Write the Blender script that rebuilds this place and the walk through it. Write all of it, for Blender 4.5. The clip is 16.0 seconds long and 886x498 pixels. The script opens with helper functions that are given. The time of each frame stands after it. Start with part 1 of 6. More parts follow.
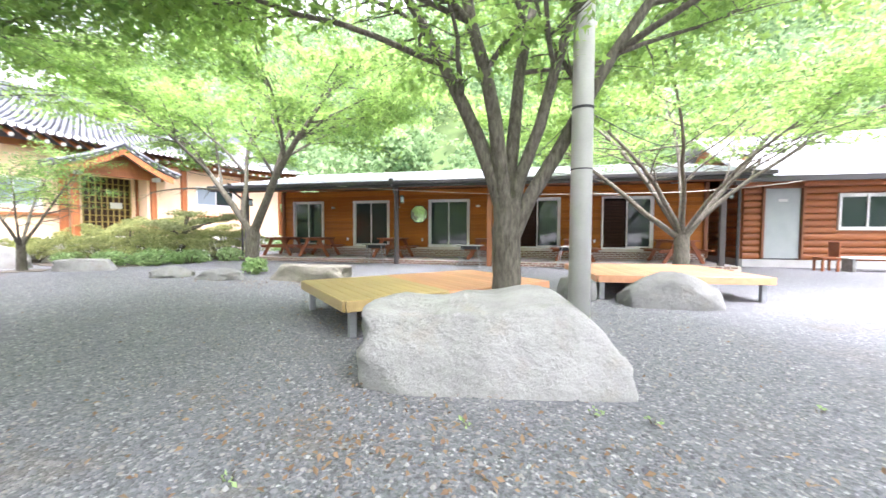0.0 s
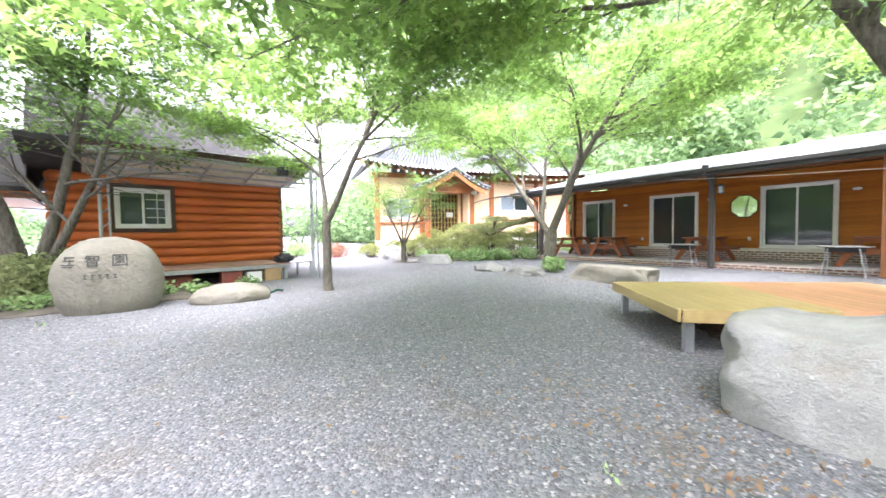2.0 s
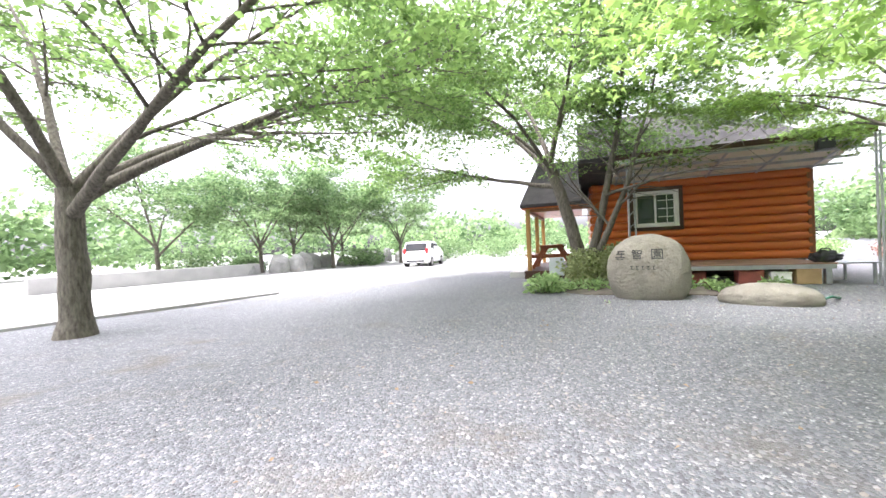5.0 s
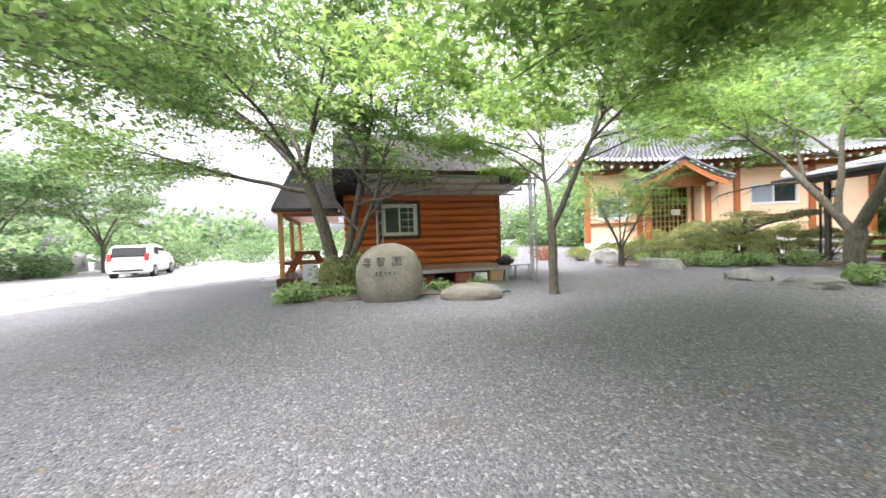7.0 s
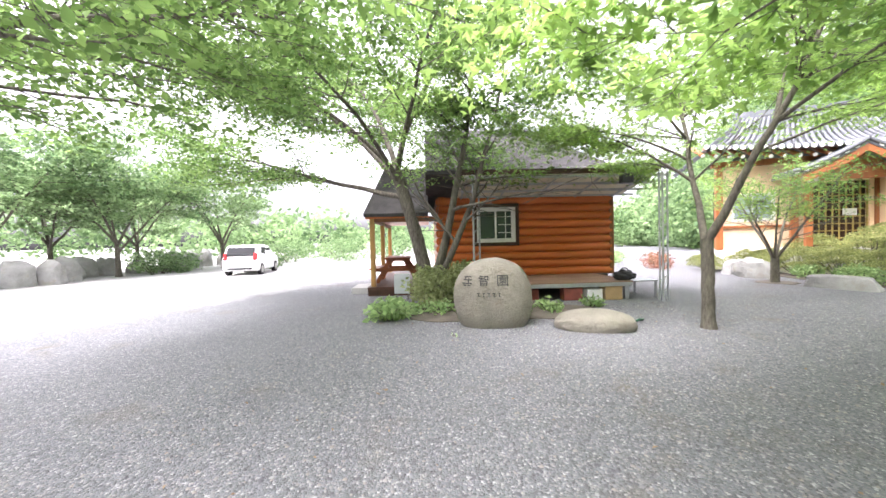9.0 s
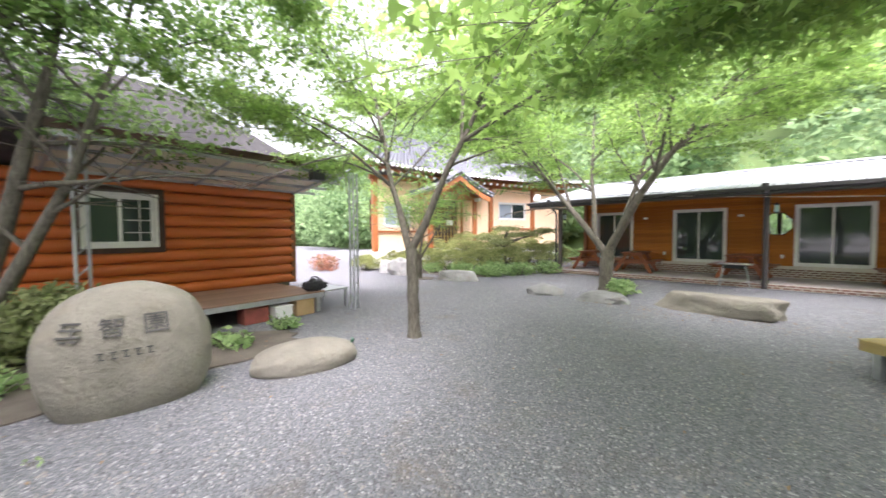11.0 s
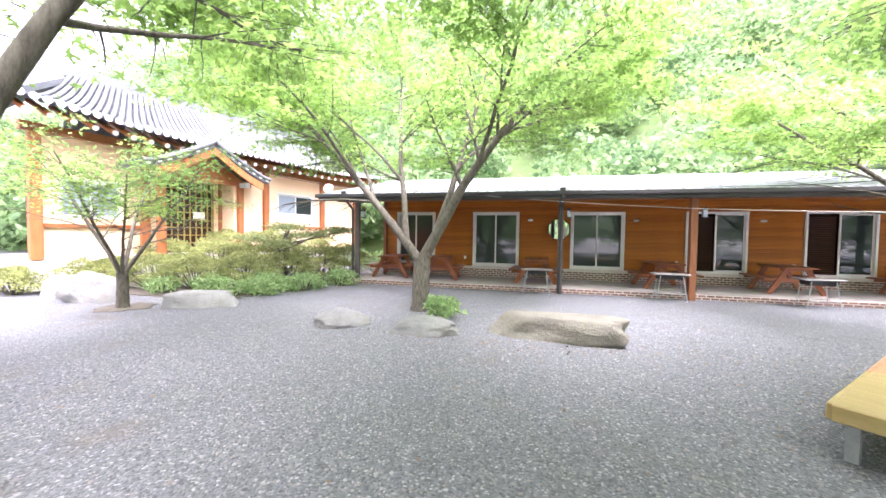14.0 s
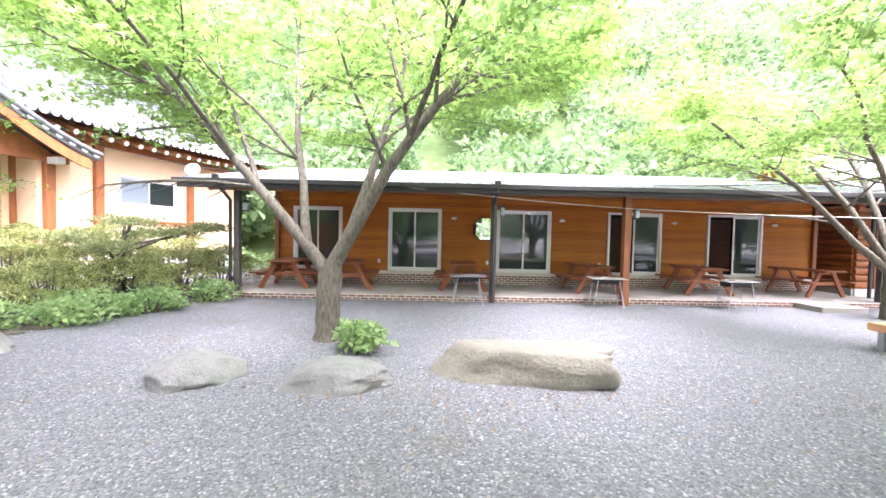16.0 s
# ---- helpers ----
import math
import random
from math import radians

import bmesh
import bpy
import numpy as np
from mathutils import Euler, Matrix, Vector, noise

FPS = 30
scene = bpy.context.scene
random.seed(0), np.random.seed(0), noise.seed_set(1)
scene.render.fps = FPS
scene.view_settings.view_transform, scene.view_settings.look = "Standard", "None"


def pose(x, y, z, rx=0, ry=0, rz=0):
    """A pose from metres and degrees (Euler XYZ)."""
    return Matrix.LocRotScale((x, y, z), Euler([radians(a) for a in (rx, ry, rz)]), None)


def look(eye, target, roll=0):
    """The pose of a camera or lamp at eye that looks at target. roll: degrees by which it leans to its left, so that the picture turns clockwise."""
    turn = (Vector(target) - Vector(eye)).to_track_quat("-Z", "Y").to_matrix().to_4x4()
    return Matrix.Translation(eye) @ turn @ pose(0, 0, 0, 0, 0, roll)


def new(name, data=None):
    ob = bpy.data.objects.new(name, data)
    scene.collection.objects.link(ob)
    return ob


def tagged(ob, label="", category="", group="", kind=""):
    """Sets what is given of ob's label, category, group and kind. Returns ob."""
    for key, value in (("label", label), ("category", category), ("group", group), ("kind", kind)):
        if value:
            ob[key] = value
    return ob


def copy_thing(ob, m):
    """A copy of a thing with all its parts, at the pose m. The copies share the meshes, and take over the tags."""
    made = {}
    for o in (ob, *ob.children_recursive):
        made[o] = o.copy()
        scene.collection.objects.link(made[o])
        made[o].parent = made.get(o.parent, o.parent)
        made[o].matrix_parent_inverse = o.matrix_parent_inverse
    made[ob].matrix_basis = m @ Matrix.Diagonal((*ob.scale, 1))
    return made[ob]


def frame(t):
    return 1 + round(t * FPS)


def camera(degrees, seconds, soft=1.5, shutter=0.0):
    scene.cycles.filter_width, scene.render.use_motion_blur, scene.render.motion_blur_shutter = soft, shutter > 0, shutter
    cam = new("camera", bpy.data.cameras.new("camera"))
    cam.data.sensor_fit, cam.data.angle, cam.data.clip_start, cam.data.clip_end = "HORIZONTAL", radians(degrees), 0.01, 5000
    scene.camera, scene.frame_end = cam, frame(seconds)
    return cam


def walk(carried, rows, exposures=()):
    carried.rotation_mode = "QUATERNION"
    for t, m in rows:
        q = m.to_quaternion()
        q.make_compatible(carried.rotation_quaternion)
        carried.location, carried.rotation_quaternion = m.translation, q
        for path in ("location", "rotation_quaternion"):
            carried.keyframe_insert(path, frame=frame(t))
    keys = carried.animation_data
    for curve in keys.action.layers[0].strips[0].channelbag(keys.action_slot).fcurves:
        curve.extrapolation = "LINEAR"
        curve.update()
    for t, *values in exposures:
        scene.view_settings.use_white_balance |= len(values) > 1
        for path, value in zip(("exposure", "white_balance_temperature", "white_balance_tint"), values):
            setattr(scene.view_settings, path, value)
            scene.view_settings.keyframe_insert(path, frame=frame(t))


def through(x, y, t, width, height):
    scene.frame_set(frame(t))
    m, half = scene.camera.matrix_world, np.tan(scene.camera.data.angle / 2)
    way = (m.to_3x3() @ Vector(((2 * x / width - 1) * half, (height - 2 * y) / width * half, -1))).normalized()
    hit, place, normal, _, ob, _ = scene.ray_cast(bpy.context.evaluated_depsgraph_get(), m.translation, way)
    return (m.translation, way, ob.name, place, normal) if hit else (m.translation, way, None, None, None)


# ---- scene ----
cam = camera(100.2, 16.0, shutter=0.15)
PATH = [
    (0, (6.165, -1.668, 1.13), (5.712, 0.278, 1.041), 0.2),
    (0.5, (5.98, -1.643, 1.127), (5.085, 0.143, 1.038), -0.1),
    (1, (5.899, -1.685, 1.123), (4.71, -0.08, 1.036), -0.3),
    (1.5, (5.853, -1.761, 1.128), (4.468, -0.321, 1.044), -0.5),
    (2, (5.782, -1.895, 1.133), (4.158, -0.731, 1.053), -0.9),
    (2.5, (5.706, -2.029, 1.141), (3.887, -1.201, 1.074), -1.4),
    (3, (5.657, -2.224, 1.164), (3.719, -1.733, 1.106), -1.6),
    (3.5, (5.63, -2.417, 1.144), (3.631, -2.376, 1.097), -1.7),
    (4, (5.691, -2.581, 1.103), (3.73, -2.974, 1.083), -2.3),
    (4.2, (5.685, -2.668, 1.085), (3.76, -3.212, 1.077), -2.3),
    (6.3, (5.696, -2.714, 1.126), (3.785, -3.306, 1.108), -2.3),
    (6.5, (5.651, -2.645, 1.128), (3.685, -3.009, 1.103), -2.1),
    (7, (5.592, -2.484, 1.168), (3.604, -2.271, 1.128), -1.9),
    (7.5, (5.477, -2.425, 1.199), (3.53, -1.972, 1.151), -1.5),
    (8, (5.197, -2.488, 1.331), (3.223, -2.176, 1.279), -1.2),
    (8.2, (5.088, -2.559, 1.401), (3.095, -2.397, 1.355), -1.2),
    (10.3, (3.207, -3.478, 1.622), (1.243, -3.105, 1.561), -1.2),
    (10.5, (3.029, -3.36, 1.618), (1.125, -2.749, 1.551), -1.0),
    (11, (2.61, -3.109, 1.62), (1.182, -1.71, 1.54), -0.3),
    (11.5, (2.291, -2.713, 1.57), (1.535, -0.863, 1.494), 0.5),
    (12, (1.966, -2.266, 1.585), (1.501, -0.322, 1.508), 0.8),
    (12.5, (1.591, -1.803, 1.592), (1.107, 0.137, 1.52), 0.7),
    (13, (1.246, -1.31, 1.623), (0.788, 0.635, 1.547), 0.8),
    (13.5, (1.003, -0.76, 1.632), (0.446, 1.16, 1.555), 0.6),
    (14, (0.773, -0.224, 1.634), (0.295, 1.716, 1.56), 0.8),
    (14.5, (0.546, 0.327, 1.641), (0.148, 2.285, 1.564), 0.9),
    (15, (0.324, 0.841, 1.663), (-0.07, 2.8, 1.583), 0.8),
    (15.5, (0.161, 1.282, 1.655), (0.222, 3.28, 1.584), 1.4),
    (16, (0.07, 1.647, 1.656), (0.107, 3.646, 1.585), 1.2),
]


def toward(t, x, y, z, yaw, drop, roll):
    return (t, (x, y, z), (x - 2 * math.sin(radians(yaw)), y + 2 * math.cos(radians(yaw)), z - drop), roll)


GAPS = [toward(4.725, 5.69, -2.69, 1.09, 115.6, 0.01, -2.4), toward(5.25, 5.70, -2.71, 1.10, 121.0, 0.01, -2.5), toward(5.775, 5.70, -2.72, 1.11, 118.5, 0.012, -2.4),
        toward(8.725, 4.68, -2.78, 1.47, 94.3, 0.045, -1.3), toward(9.25, 4.2, -3.05, 1.54, 97.0, 0.05, -1.3), toward(9.775, 3.70, -3.32, 1.59, 93.0, 0.055, -1.3)]
walk(cam, [(t, look(eye, target, roll)) for t, eye, target, roll in sorted(PATH + GAPS)],
     exposures=[(0.0, 2.47, 5950, 23), (1.0, 2.65, 5950, 23), (2.0, 2.53, 5950, 23), (3.0, 2.35, 6010, 21), (4.2, 2.28, 6060, 19), (6.3, 1.65, 6260, 20), (7.5, 1.69, 6260, 20), (8.2, 1.9, 6260, 20), (10.3, 2.06, 6210, 24), (11.0, 1.91, 6160, 24), (11.6, 1.88, 6250, 26), (12.0, 1.98, 6150, 28), (12.5, 2.26, 6050, 29), (14.0, 2.6, 6000, 28), (16.0, 2.77, 5950, 28)])

# ---------------------------------------------------------------- world and light
world = bpy.data.worlds.new("sky")
scene.world = world
world.use_nodes = True
wn, wl = world.node_tree.nodes, world.node_tree.links
sky = wn.new("ShaderNodeTexSky")
sky.sky_type = "NISHITA"
sky.sun_disc = False
sky.sun_elevation, sky.sun_rotation = radians(66), radians(133)
sky.air_density, sky.dust_density, sky.ozone_density = 1.0, 6.0, 1.0
hazy = wn.new("ShaderNodeHueSaturation")
hazy.inputs["Saturation"].default_value = 0.12
hazy.inputs["Value"].default_value = 1.5
wl.new(sky.outputs[0], hazy.inputs["Color"])
wl.new(hazy.outputs[0], wn["Background"].inputs[0])
wn["Background"].inputs[1].default_value = 0.15

sun_data = bpy.data.lights.new("sun", "SUN")
sun_data.energy, sun_data.angle, sun_data.color = 1.0, radians(35), (1.0, 0.96, 0.9)
sun = new("sun", sun_data)
sun.matrix_world = look((11.0, -10.3, 34.0), (0, 0, 0))


# ---------------------------------------------------------------- materials
def material(name, col, col2=None, scale=3.0, rough=0.7, metal=0.0, bump=0.2, fine=60.0, stretch=(1, 1, 1), spread=0.12, detail=6.0,
             coord="Object", trans=0.0, spec=0.4):
    """A surface of two colours mixed by a broad and a fine noise, with a fine relief, and a small change from piece to piece."""
    m = bpy.data.materials.new(name)
    m.use_nodes = True
    n, l = m.node_tree.nodes, m.node_tree.links
    b = n["Principled BSDF"]
    b.inputs["Roughness"].default_value, b.inputs["Metallic"].default_value = rough, metal
    b.inputs["Specular IOR Level"].default_value = spec
    col2 = col2 or tuple(c * 0.72 for c in col)
    tc = n.new("ShaderNodeTexCoord")
    mp = n.new("ShaderNodeMapping")
    mp.inputs["Scale"].default_value = stretch
    l.new(tc.outputs[coord], mp.inputs[0])
    big, small = n.new("ShaderNodeTexNoise"), n.new("ShaderNodeTexNoise")
    big.inputs["Scale"].default_value, big.inputs["Detail"].default_value = scale, detail
    small.inputs["Scale"].default_value, small.inputs["Detail"].default_value = fine, 3.0
    info = n.new("ShaderNodeObjectInfo")
    l.new(mp.outputs[0], big.inputs["Vector"])
    l.new(mp.outputs[0], small.inputs["Vector"])
    add = n.new("ShaderNodeMath")
    add.operation = "MULTIPLY_ADD"
    add.inputs[1].default_value = 0.45
    l.new(small.outputs[0], add.inputs[0])
    l.new(big.outputs[0], add.inputs[2])
    ramp = n.new("ShaderNodeMapRange")
    ramp.inputs[1].default_value, ramp.inputs[2].default_value = 0.48, 0.98
    l.new(add.outputs[0], ramp.inputs[0])
    mix = n.new("ShaderNodeMix")
    mix.data_type = "RGBA"
    mix.inputs[6].default_value, mix.inputs[7].default_value = (*col2, 1), (*col, 1)
    l.new(ramp.outputs[0], mix.inputs[0])
    hsv = n.new("ShaderNodeHueSaturation")
    val = n.new("ShaderNodeMapRange")
    val.inputs[3].default_value, val.inputs[4].default_value = 1 - spread, 1 + spread
    l.new(info.outputs["Random"], val.inputs[0])
    l.new(val.outputs[0], hsv.inputs["Value"])
    l.new(mix.outputs[2], hsv.inputs["Color"])
    l.new(hsv.outputs[0], b.inputs["Base Color"])
    if bump:
        bp = n.new("ShaderNodeBump")
        bp.inputs["Strength"].default_value, bp.inputs["Distance"].default_value = bump, 0.02
        l.new(add.outputs[0], bp.inputs["Height"])
        l.new(bp.outputs[0], b.inputs["Normal"])
    return m


def leaf_material(name, col, col2, through=0.5, scale=0.6):
    """Leaves: a diffuse and a translucent half; hue changes leaf by leaf and clump by clump."""
    m = bpy.data.materials.new(name)
    m.use_nodes = True
    n, l = m.node_tree.nodes, m.node_tree.links
    b = n["Principled BSDF"]
    b.inputs["Roughness"].default_value = 0.55
    b.inputs["Specular IOR Level"].default_value = 0.25
    geo, tc, noi = n.new("ShaderNodeNewGeometry"), n.new("ShaderNodeTexCoord"), n.new("ShaderNodeTexNoise")
    noi.inputs["Scale"].default_value = scale
    l.new(tc.outputs["Object"], noi.inputs["Vector"])
    av = n.new("ShaderNodeMath")
    av.operation = "MULTIPLY_ADD"
    av.inputs[1].default_value = 0.5
    l.new(geo.outputs["Random Per Island"], av.inputs[0])
    l.new(noi.outputs[0], av.inputs[2])
    rg = n.new("ShaderNodeMapRange")
    rg.inputs[1].default_value, rg.inputs[2].default_value = 0.4, 1.1
    l.new(av.outputs[0], rg.inputs[0])
    mix = n.new("ShaderNodeMix")
    mix.data_type = "RGBA"
    mix.inputs[6].default_value, mix.inputs[7].default_value = (*col2, 1), (*col, 1)
    l.new(rg.outputs[0], mix.inputs[0])
    l.new(mix.outputs[2], b.inputs["Base Color"])
    tr = n.new("ShaderNodeBsdfTranslucent")
    bright = n.new("ShaderNodeHueSaturation")
    bright.inputs["Saturation"].default_value, bright.inputs["Value"].default_value = 0.93, 1.65
    l.new(mix.outputs[2], bright.inputs["Color"])
    l.new(bright.outputs[0], tr.inputs["Color"])
    ms = n.new("ShaderNodeMixShader")
    ms.inputs[0].default_value = through
    l.new(b.outputs[0], ms.inputs[1])
    l.new(tr.outputs[0], ms.inputs[2])
    l.new(ms.outputs[0], n["Material Output"].inputs[0])
    return m


def gravel_material():
    m = bpy.data.materials.new("gravel")
    m.use_nodes = True
    n, l = m.node_tree.nodes, m.node_tree.links
    b = n["Principled BSDF"]
    b.inputs["Roughness"].default_value = 0.85
    tc = n.new("ShaderNodeTexCoord")
    big, mid, vor, vor2 = n.new("ShaderNodeTexNoise"), n.new("ShaderNodeTexNoise"), n.new("ShaderNodeTexVoronoi"), n.new("ShaderNodeTexVoronoi")
    big.inputs["Scale"].default_value, big.inputs["Detail"].default_value = 0.35, 5
    mid.inputs["Scale"].default_value, mid.inputs["Detail"].default_value = 1.7, 6
    vor.inputs["Scale"].default_value = 60
    vor2.inputs["Scale"].default_value = 120
    for x in (big, mid, vor, vor2):
        l.new(tc.outputs["Object"], x.inputs["Vector"])
    sep = n.new("ShaderNodeSeparateColor")
    l.new(vor.outputs["Color"], sep.inputs[0])
    stones = n.new("ShaderNodeValToRGB")
    e = stones.color_ramp.elements
    e[0].position, e[0].color = 0.0, (0.085, 0.086, 0.092, 1)
    e[1].position, e[1].color = 1.0, (0.36, 0.36, 0.36, 1)
    for p, c in ((0.3, (0.125, 0.127, 0.136, 1)), (0.72, (0.165, 0.168, 0.18, 1)), (0.9, (0.21, 0.208, 0.205, 1))):
        q = e.new(p)
        q.color = c
    l.new(sep.outputs[0], stones.inputs[0])
    # earth and moss show through in broad patches
    rg = n.new("ShaderNodeMapRange")
    rg.inputs[1].default_value, rg.inputs[2].default_value, rg.inputs[4].default_value = 0.52, 0.72, 0.75
    l.new(mid.outputs[0], rg.inputs[0])
    mul = n.new("ShaderNodeMath")
    mul.operation = "MULTIPLY"
    rg2 = n.new("ShaderNodeMapRange")
    rg2.inputs[1].default_value, rg2.inputs[2].default_value = 0.45, 0.65
    l.new(big.outputs[0], rg2.inputs[0])
    l.new(rg.outputs[0], mul.inputs[0])
    l.new(rg2.outputs[0], mul.inputs[1])
    mix = n.new("ShaderNodeMix")
    mix.data_type = "RGBA"
    mix.inputs[7].default_value = (0.13, 0.105, 0.08, 1)
    l.new(mul.outputs[0], mix.inputs[0])
    l.new(stones.outputs[0], mix.inputs[6])
    # towards the drive the gravel's colour pales along a ragged line, painting in sunlight
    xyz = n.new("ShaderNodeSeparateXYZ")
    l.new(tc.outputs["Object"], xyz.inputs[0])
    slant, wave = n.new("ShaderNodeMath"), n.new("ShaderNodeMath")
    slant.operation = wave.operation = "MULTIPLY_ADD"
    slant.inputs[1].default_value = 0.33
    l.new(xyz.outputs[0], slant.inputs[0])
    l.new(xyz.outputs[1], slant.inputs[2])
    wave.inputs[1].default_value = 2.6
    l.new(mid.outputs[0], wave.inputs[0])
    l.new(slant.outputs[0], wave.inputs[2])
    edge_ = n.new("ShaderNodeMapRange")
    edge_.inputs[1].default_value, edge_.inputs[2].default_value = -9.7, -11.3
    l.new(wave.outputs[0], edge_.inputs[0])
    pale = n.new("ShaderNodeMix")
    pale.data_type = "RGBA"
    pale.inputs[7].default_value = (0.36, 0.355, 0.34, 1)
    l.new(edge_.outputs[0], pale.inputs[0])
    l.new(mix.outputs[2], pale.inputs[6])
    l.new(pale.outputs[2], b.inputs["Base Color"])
    bp = n.new("ShaderNodeBump")
    bp.inputs["Strength"].default_value, bp.inputs["Distance"].default_value = 0.65, 0.02
    inv = n.new("ShaderNodeMath")
    inv.operation = "MULTIPLY_ADD"
    inv.inputs[1].default_value = 0.4
    l.new(vor2.outputs["Distance"], inv.inputs[0])
    l.new(vor.outputs["Distance"], inv.inputs[2])
    neg = n.new("ShaderNodeMath")
    neg.operation = "MULTIPLY"
    neg.inputs[1].default_value = -1
    l.new(inv.outputs[0], neg.inputs[0])
    l.new(neg.outputs[0], bp.inputs["Height"])
    l.new(bp.outputs[0], b.inputs["Normal"])
    return m


def pebble_material():
    m = bpy.data.materials.new("pebbles")
    m.use_nodes = True
    n, l = m.node_tree.nodes, m.node_tree.links
    b = n["Principled BSDF"]
    b.inputs["Roughness"].default_value = 0.8
    geo, ramp = n.new("ShaderNodeNewGeometry"), n.new("ShaderNodeValToRGB")
    e = ramp.color_ramp.elements
    e[0].color, e[1].color = (0.08, 0.082, 0.09, 1), (0.33, 0.33, 0.33, 1)
    for p, c in ((0.5, (0.17, 0.173, 0.185, 1)), (0.8, (0.2, 0.2, 0.2, 1)), (0.9, (0.24, 0.215, 0.19, 1))):
        e.new(p).color = c
    l.new(geo.outputs["Random Per Island"], ramp.inputs[0])
    l.new(ramp.outputs[0], b.inputs["Base Color"])
    return m


def rock_material(name, col, dark, warm):
    """Weathered stone: grainy crystals, broad pale and dark weathering, rusty stains, pits and shallow cracks."""
    m = bpy.data.materials.new(name)
    m.use_nodes = True
    n, l = m.node_tree.nodes, m.node_tree.links
    b = n["Principled BSDF"]
    b.inputs["Roughness"].default_value, b.inputs["Specular IOR Level"].default_value = 0.9, 0.25
    tc = n.new("ShaderNodeTexCoord")

    def field(scale, detail, lo, hi, rough=0.6):
        t = n.new("ShaderNodeTexNoise")
        t.inputs["Scale"].default_value, t.inputs["Detail"].default_value, t.inputs["Roughness"].default_value = scale, detail, rough
        l.new(tc.outputs["Object"], t.inputs["Vector"])
        r = n.new("ShaderNodeMapRange")
        r.inputs[1].default_value, r.inputs[2].default_value = lo, hi
        l.new(t.outputs[0], r.inputs[0])
        return r.outputs[0]

    def blend(fac, one, two):
        x = n.new("ShaderNodeMix")
        x.data_type = "RGBA"
        l.new(fac, x.inputs[0])
        for socket, value in ((x.inputs[6], one), (x.inputs[7], two)):
            if isinstance(value, tuple):
                socket.default_value = (*value, 1)
            else:
                l.new(value, socket)
        return x.outputs[2]

    broad, stain, grain, pits = field(2.1, 8, 0.36, 0.64), field(3.4, 7, 0.56, 0.74), field(95, 3, 0.3, 0.7), field(22, 6, 0.35, 0.62, 0.7)
    base_ = blend(broad, dark, col)
    base_ = blend(stain, base_, warm)
    speck = blend(grain, tuple(c * 0.72 for c in col), tuple(min(1, c * 1.22) for c in col))
    mixed = n.new("ShaderNodeMix")
    mixed.data_type, mixed.inputs[0].default_value = "RGBA", 0.4
    l.new(base_, mixed.inputs[6])
    l.new(speck, mixed.inputs[7])
    l.new(mixed.outputs[2], b.inputs["Base Color"])
    previous = None
    for height, strength, far in ((broad, 0.5, 0.05), (pits, 0.6, 0.02), (grain, 0.4, 0.004)):
        bp = n.new("ShaderNodeBump")
        bp.inputs["Strength"].default_value, bp.inputs["Distance"].default_value = strength, far
        l.new(height, bp.inputs["Height"])
        if previous:
            l.new(previous, bp.inputs["Normal"])
        previous = bp.outputs[0]
    l.new(previous, b.inputs["Normal"])
    return m


def glass_material(name, tint=(0.03, 0.045, 0.042)):
    """Window glass, opaque, smooth and mirroring: its default dark tint paints in the dim room behind."""
    m = bpy.data.materials.new(name)
    m.use_nodes = True
    b = m.node_tree.nodes["Principled BSDF"]
    b.inputs["Base Color"].default_value = (*tint, 1)
    b.inputs["Roughness"].default_value = 0.04
    b.inputs["IOR"].default_value = 1.6
    return m


TINTED = material("tinted_car_glass", (0.012, 0.013, 0.014), (0.008, 0.009, 0.01), 2, 0.45, bump=0)
TINTED.node_tree.nodes["Principled BSDF"].inputs["Specular IOR Level"].default_value = 0.1
# near-black colour that paints in the darkness of the lodge rooms
ROOM_SHADE = material("painted_room_shade", (0.022, 0.021, 0.018), (0.012, 0.012, 0.011), 3, 0.9)
GRAVEL, PEBBLES = gravel_material(), pebble_material()
EARTH = material("earth", (0.17, 0.145, 0.115), (0.085, 0.072, 0.058), 3, 0.95, bump=0.8)
UNDERGROWTH = material("undergrowth", (0.13, 0.19, 0.06), (0.06, 0.1, 0.03), 0.8, 0.95, bump=0.8, fine=9)
# lighter copy of the yard's gravel, open sunlight put into its colour
SUNLIT_GRAVEL = material("sunlit_gravel", (0.38, 0.375, 0.36), (0.26, 0.255, 0.245), 2.5, 0.9, bump=0.5, fine=50)
CONCRETE_ROAD = material("concrete", (0.5, 0.49, 0.47), (0.38, 0.37, 0.355), 1.5, 0.85, bump=0.25)
TERRACE = material("terrace_concrete", (0.36, 0.33, 0.3), (0.25, 0.225, 0.2), 2, 0.8, bump=0.25)
SIDING = material("stained_siding", (0.47, 0.165, 0.02), (0.30, 0.085, 0.012), 2.5, 0.46, bump=0.12, stretch=(0.5, 4, 8), spread=0.16, spec=0.22)
LOG = material("orange_log", (0.55, 0.13, 0.028), (0.40, 0.085, 0.018), 2.0, 0.38, bump=0.15, stretch=(4, 0.35, 5), spread=0.1)
LOG_X = material("orange_log_lengthwise", (0.60, 0.155, 0.038), (0.45, 0.105, 0.024), 2.0, 0.36, bump=0.15, stretch=(0.35, 4, 5), spread=0.1)
LOG_B = material("brown_log", (0.32, 0.105, 0.03), (0.22, 0.07, 0.02), 2.0, 0.42, bump=0.15, stretch=(0.35, 4, 5), spread=0.12)
DARKWOOD = material("dark_wood", (0.07, 0.03, 0.016), (0.045, 0.02, 0.012), 4, 0.5, stretch=(3, 3, 0.5))
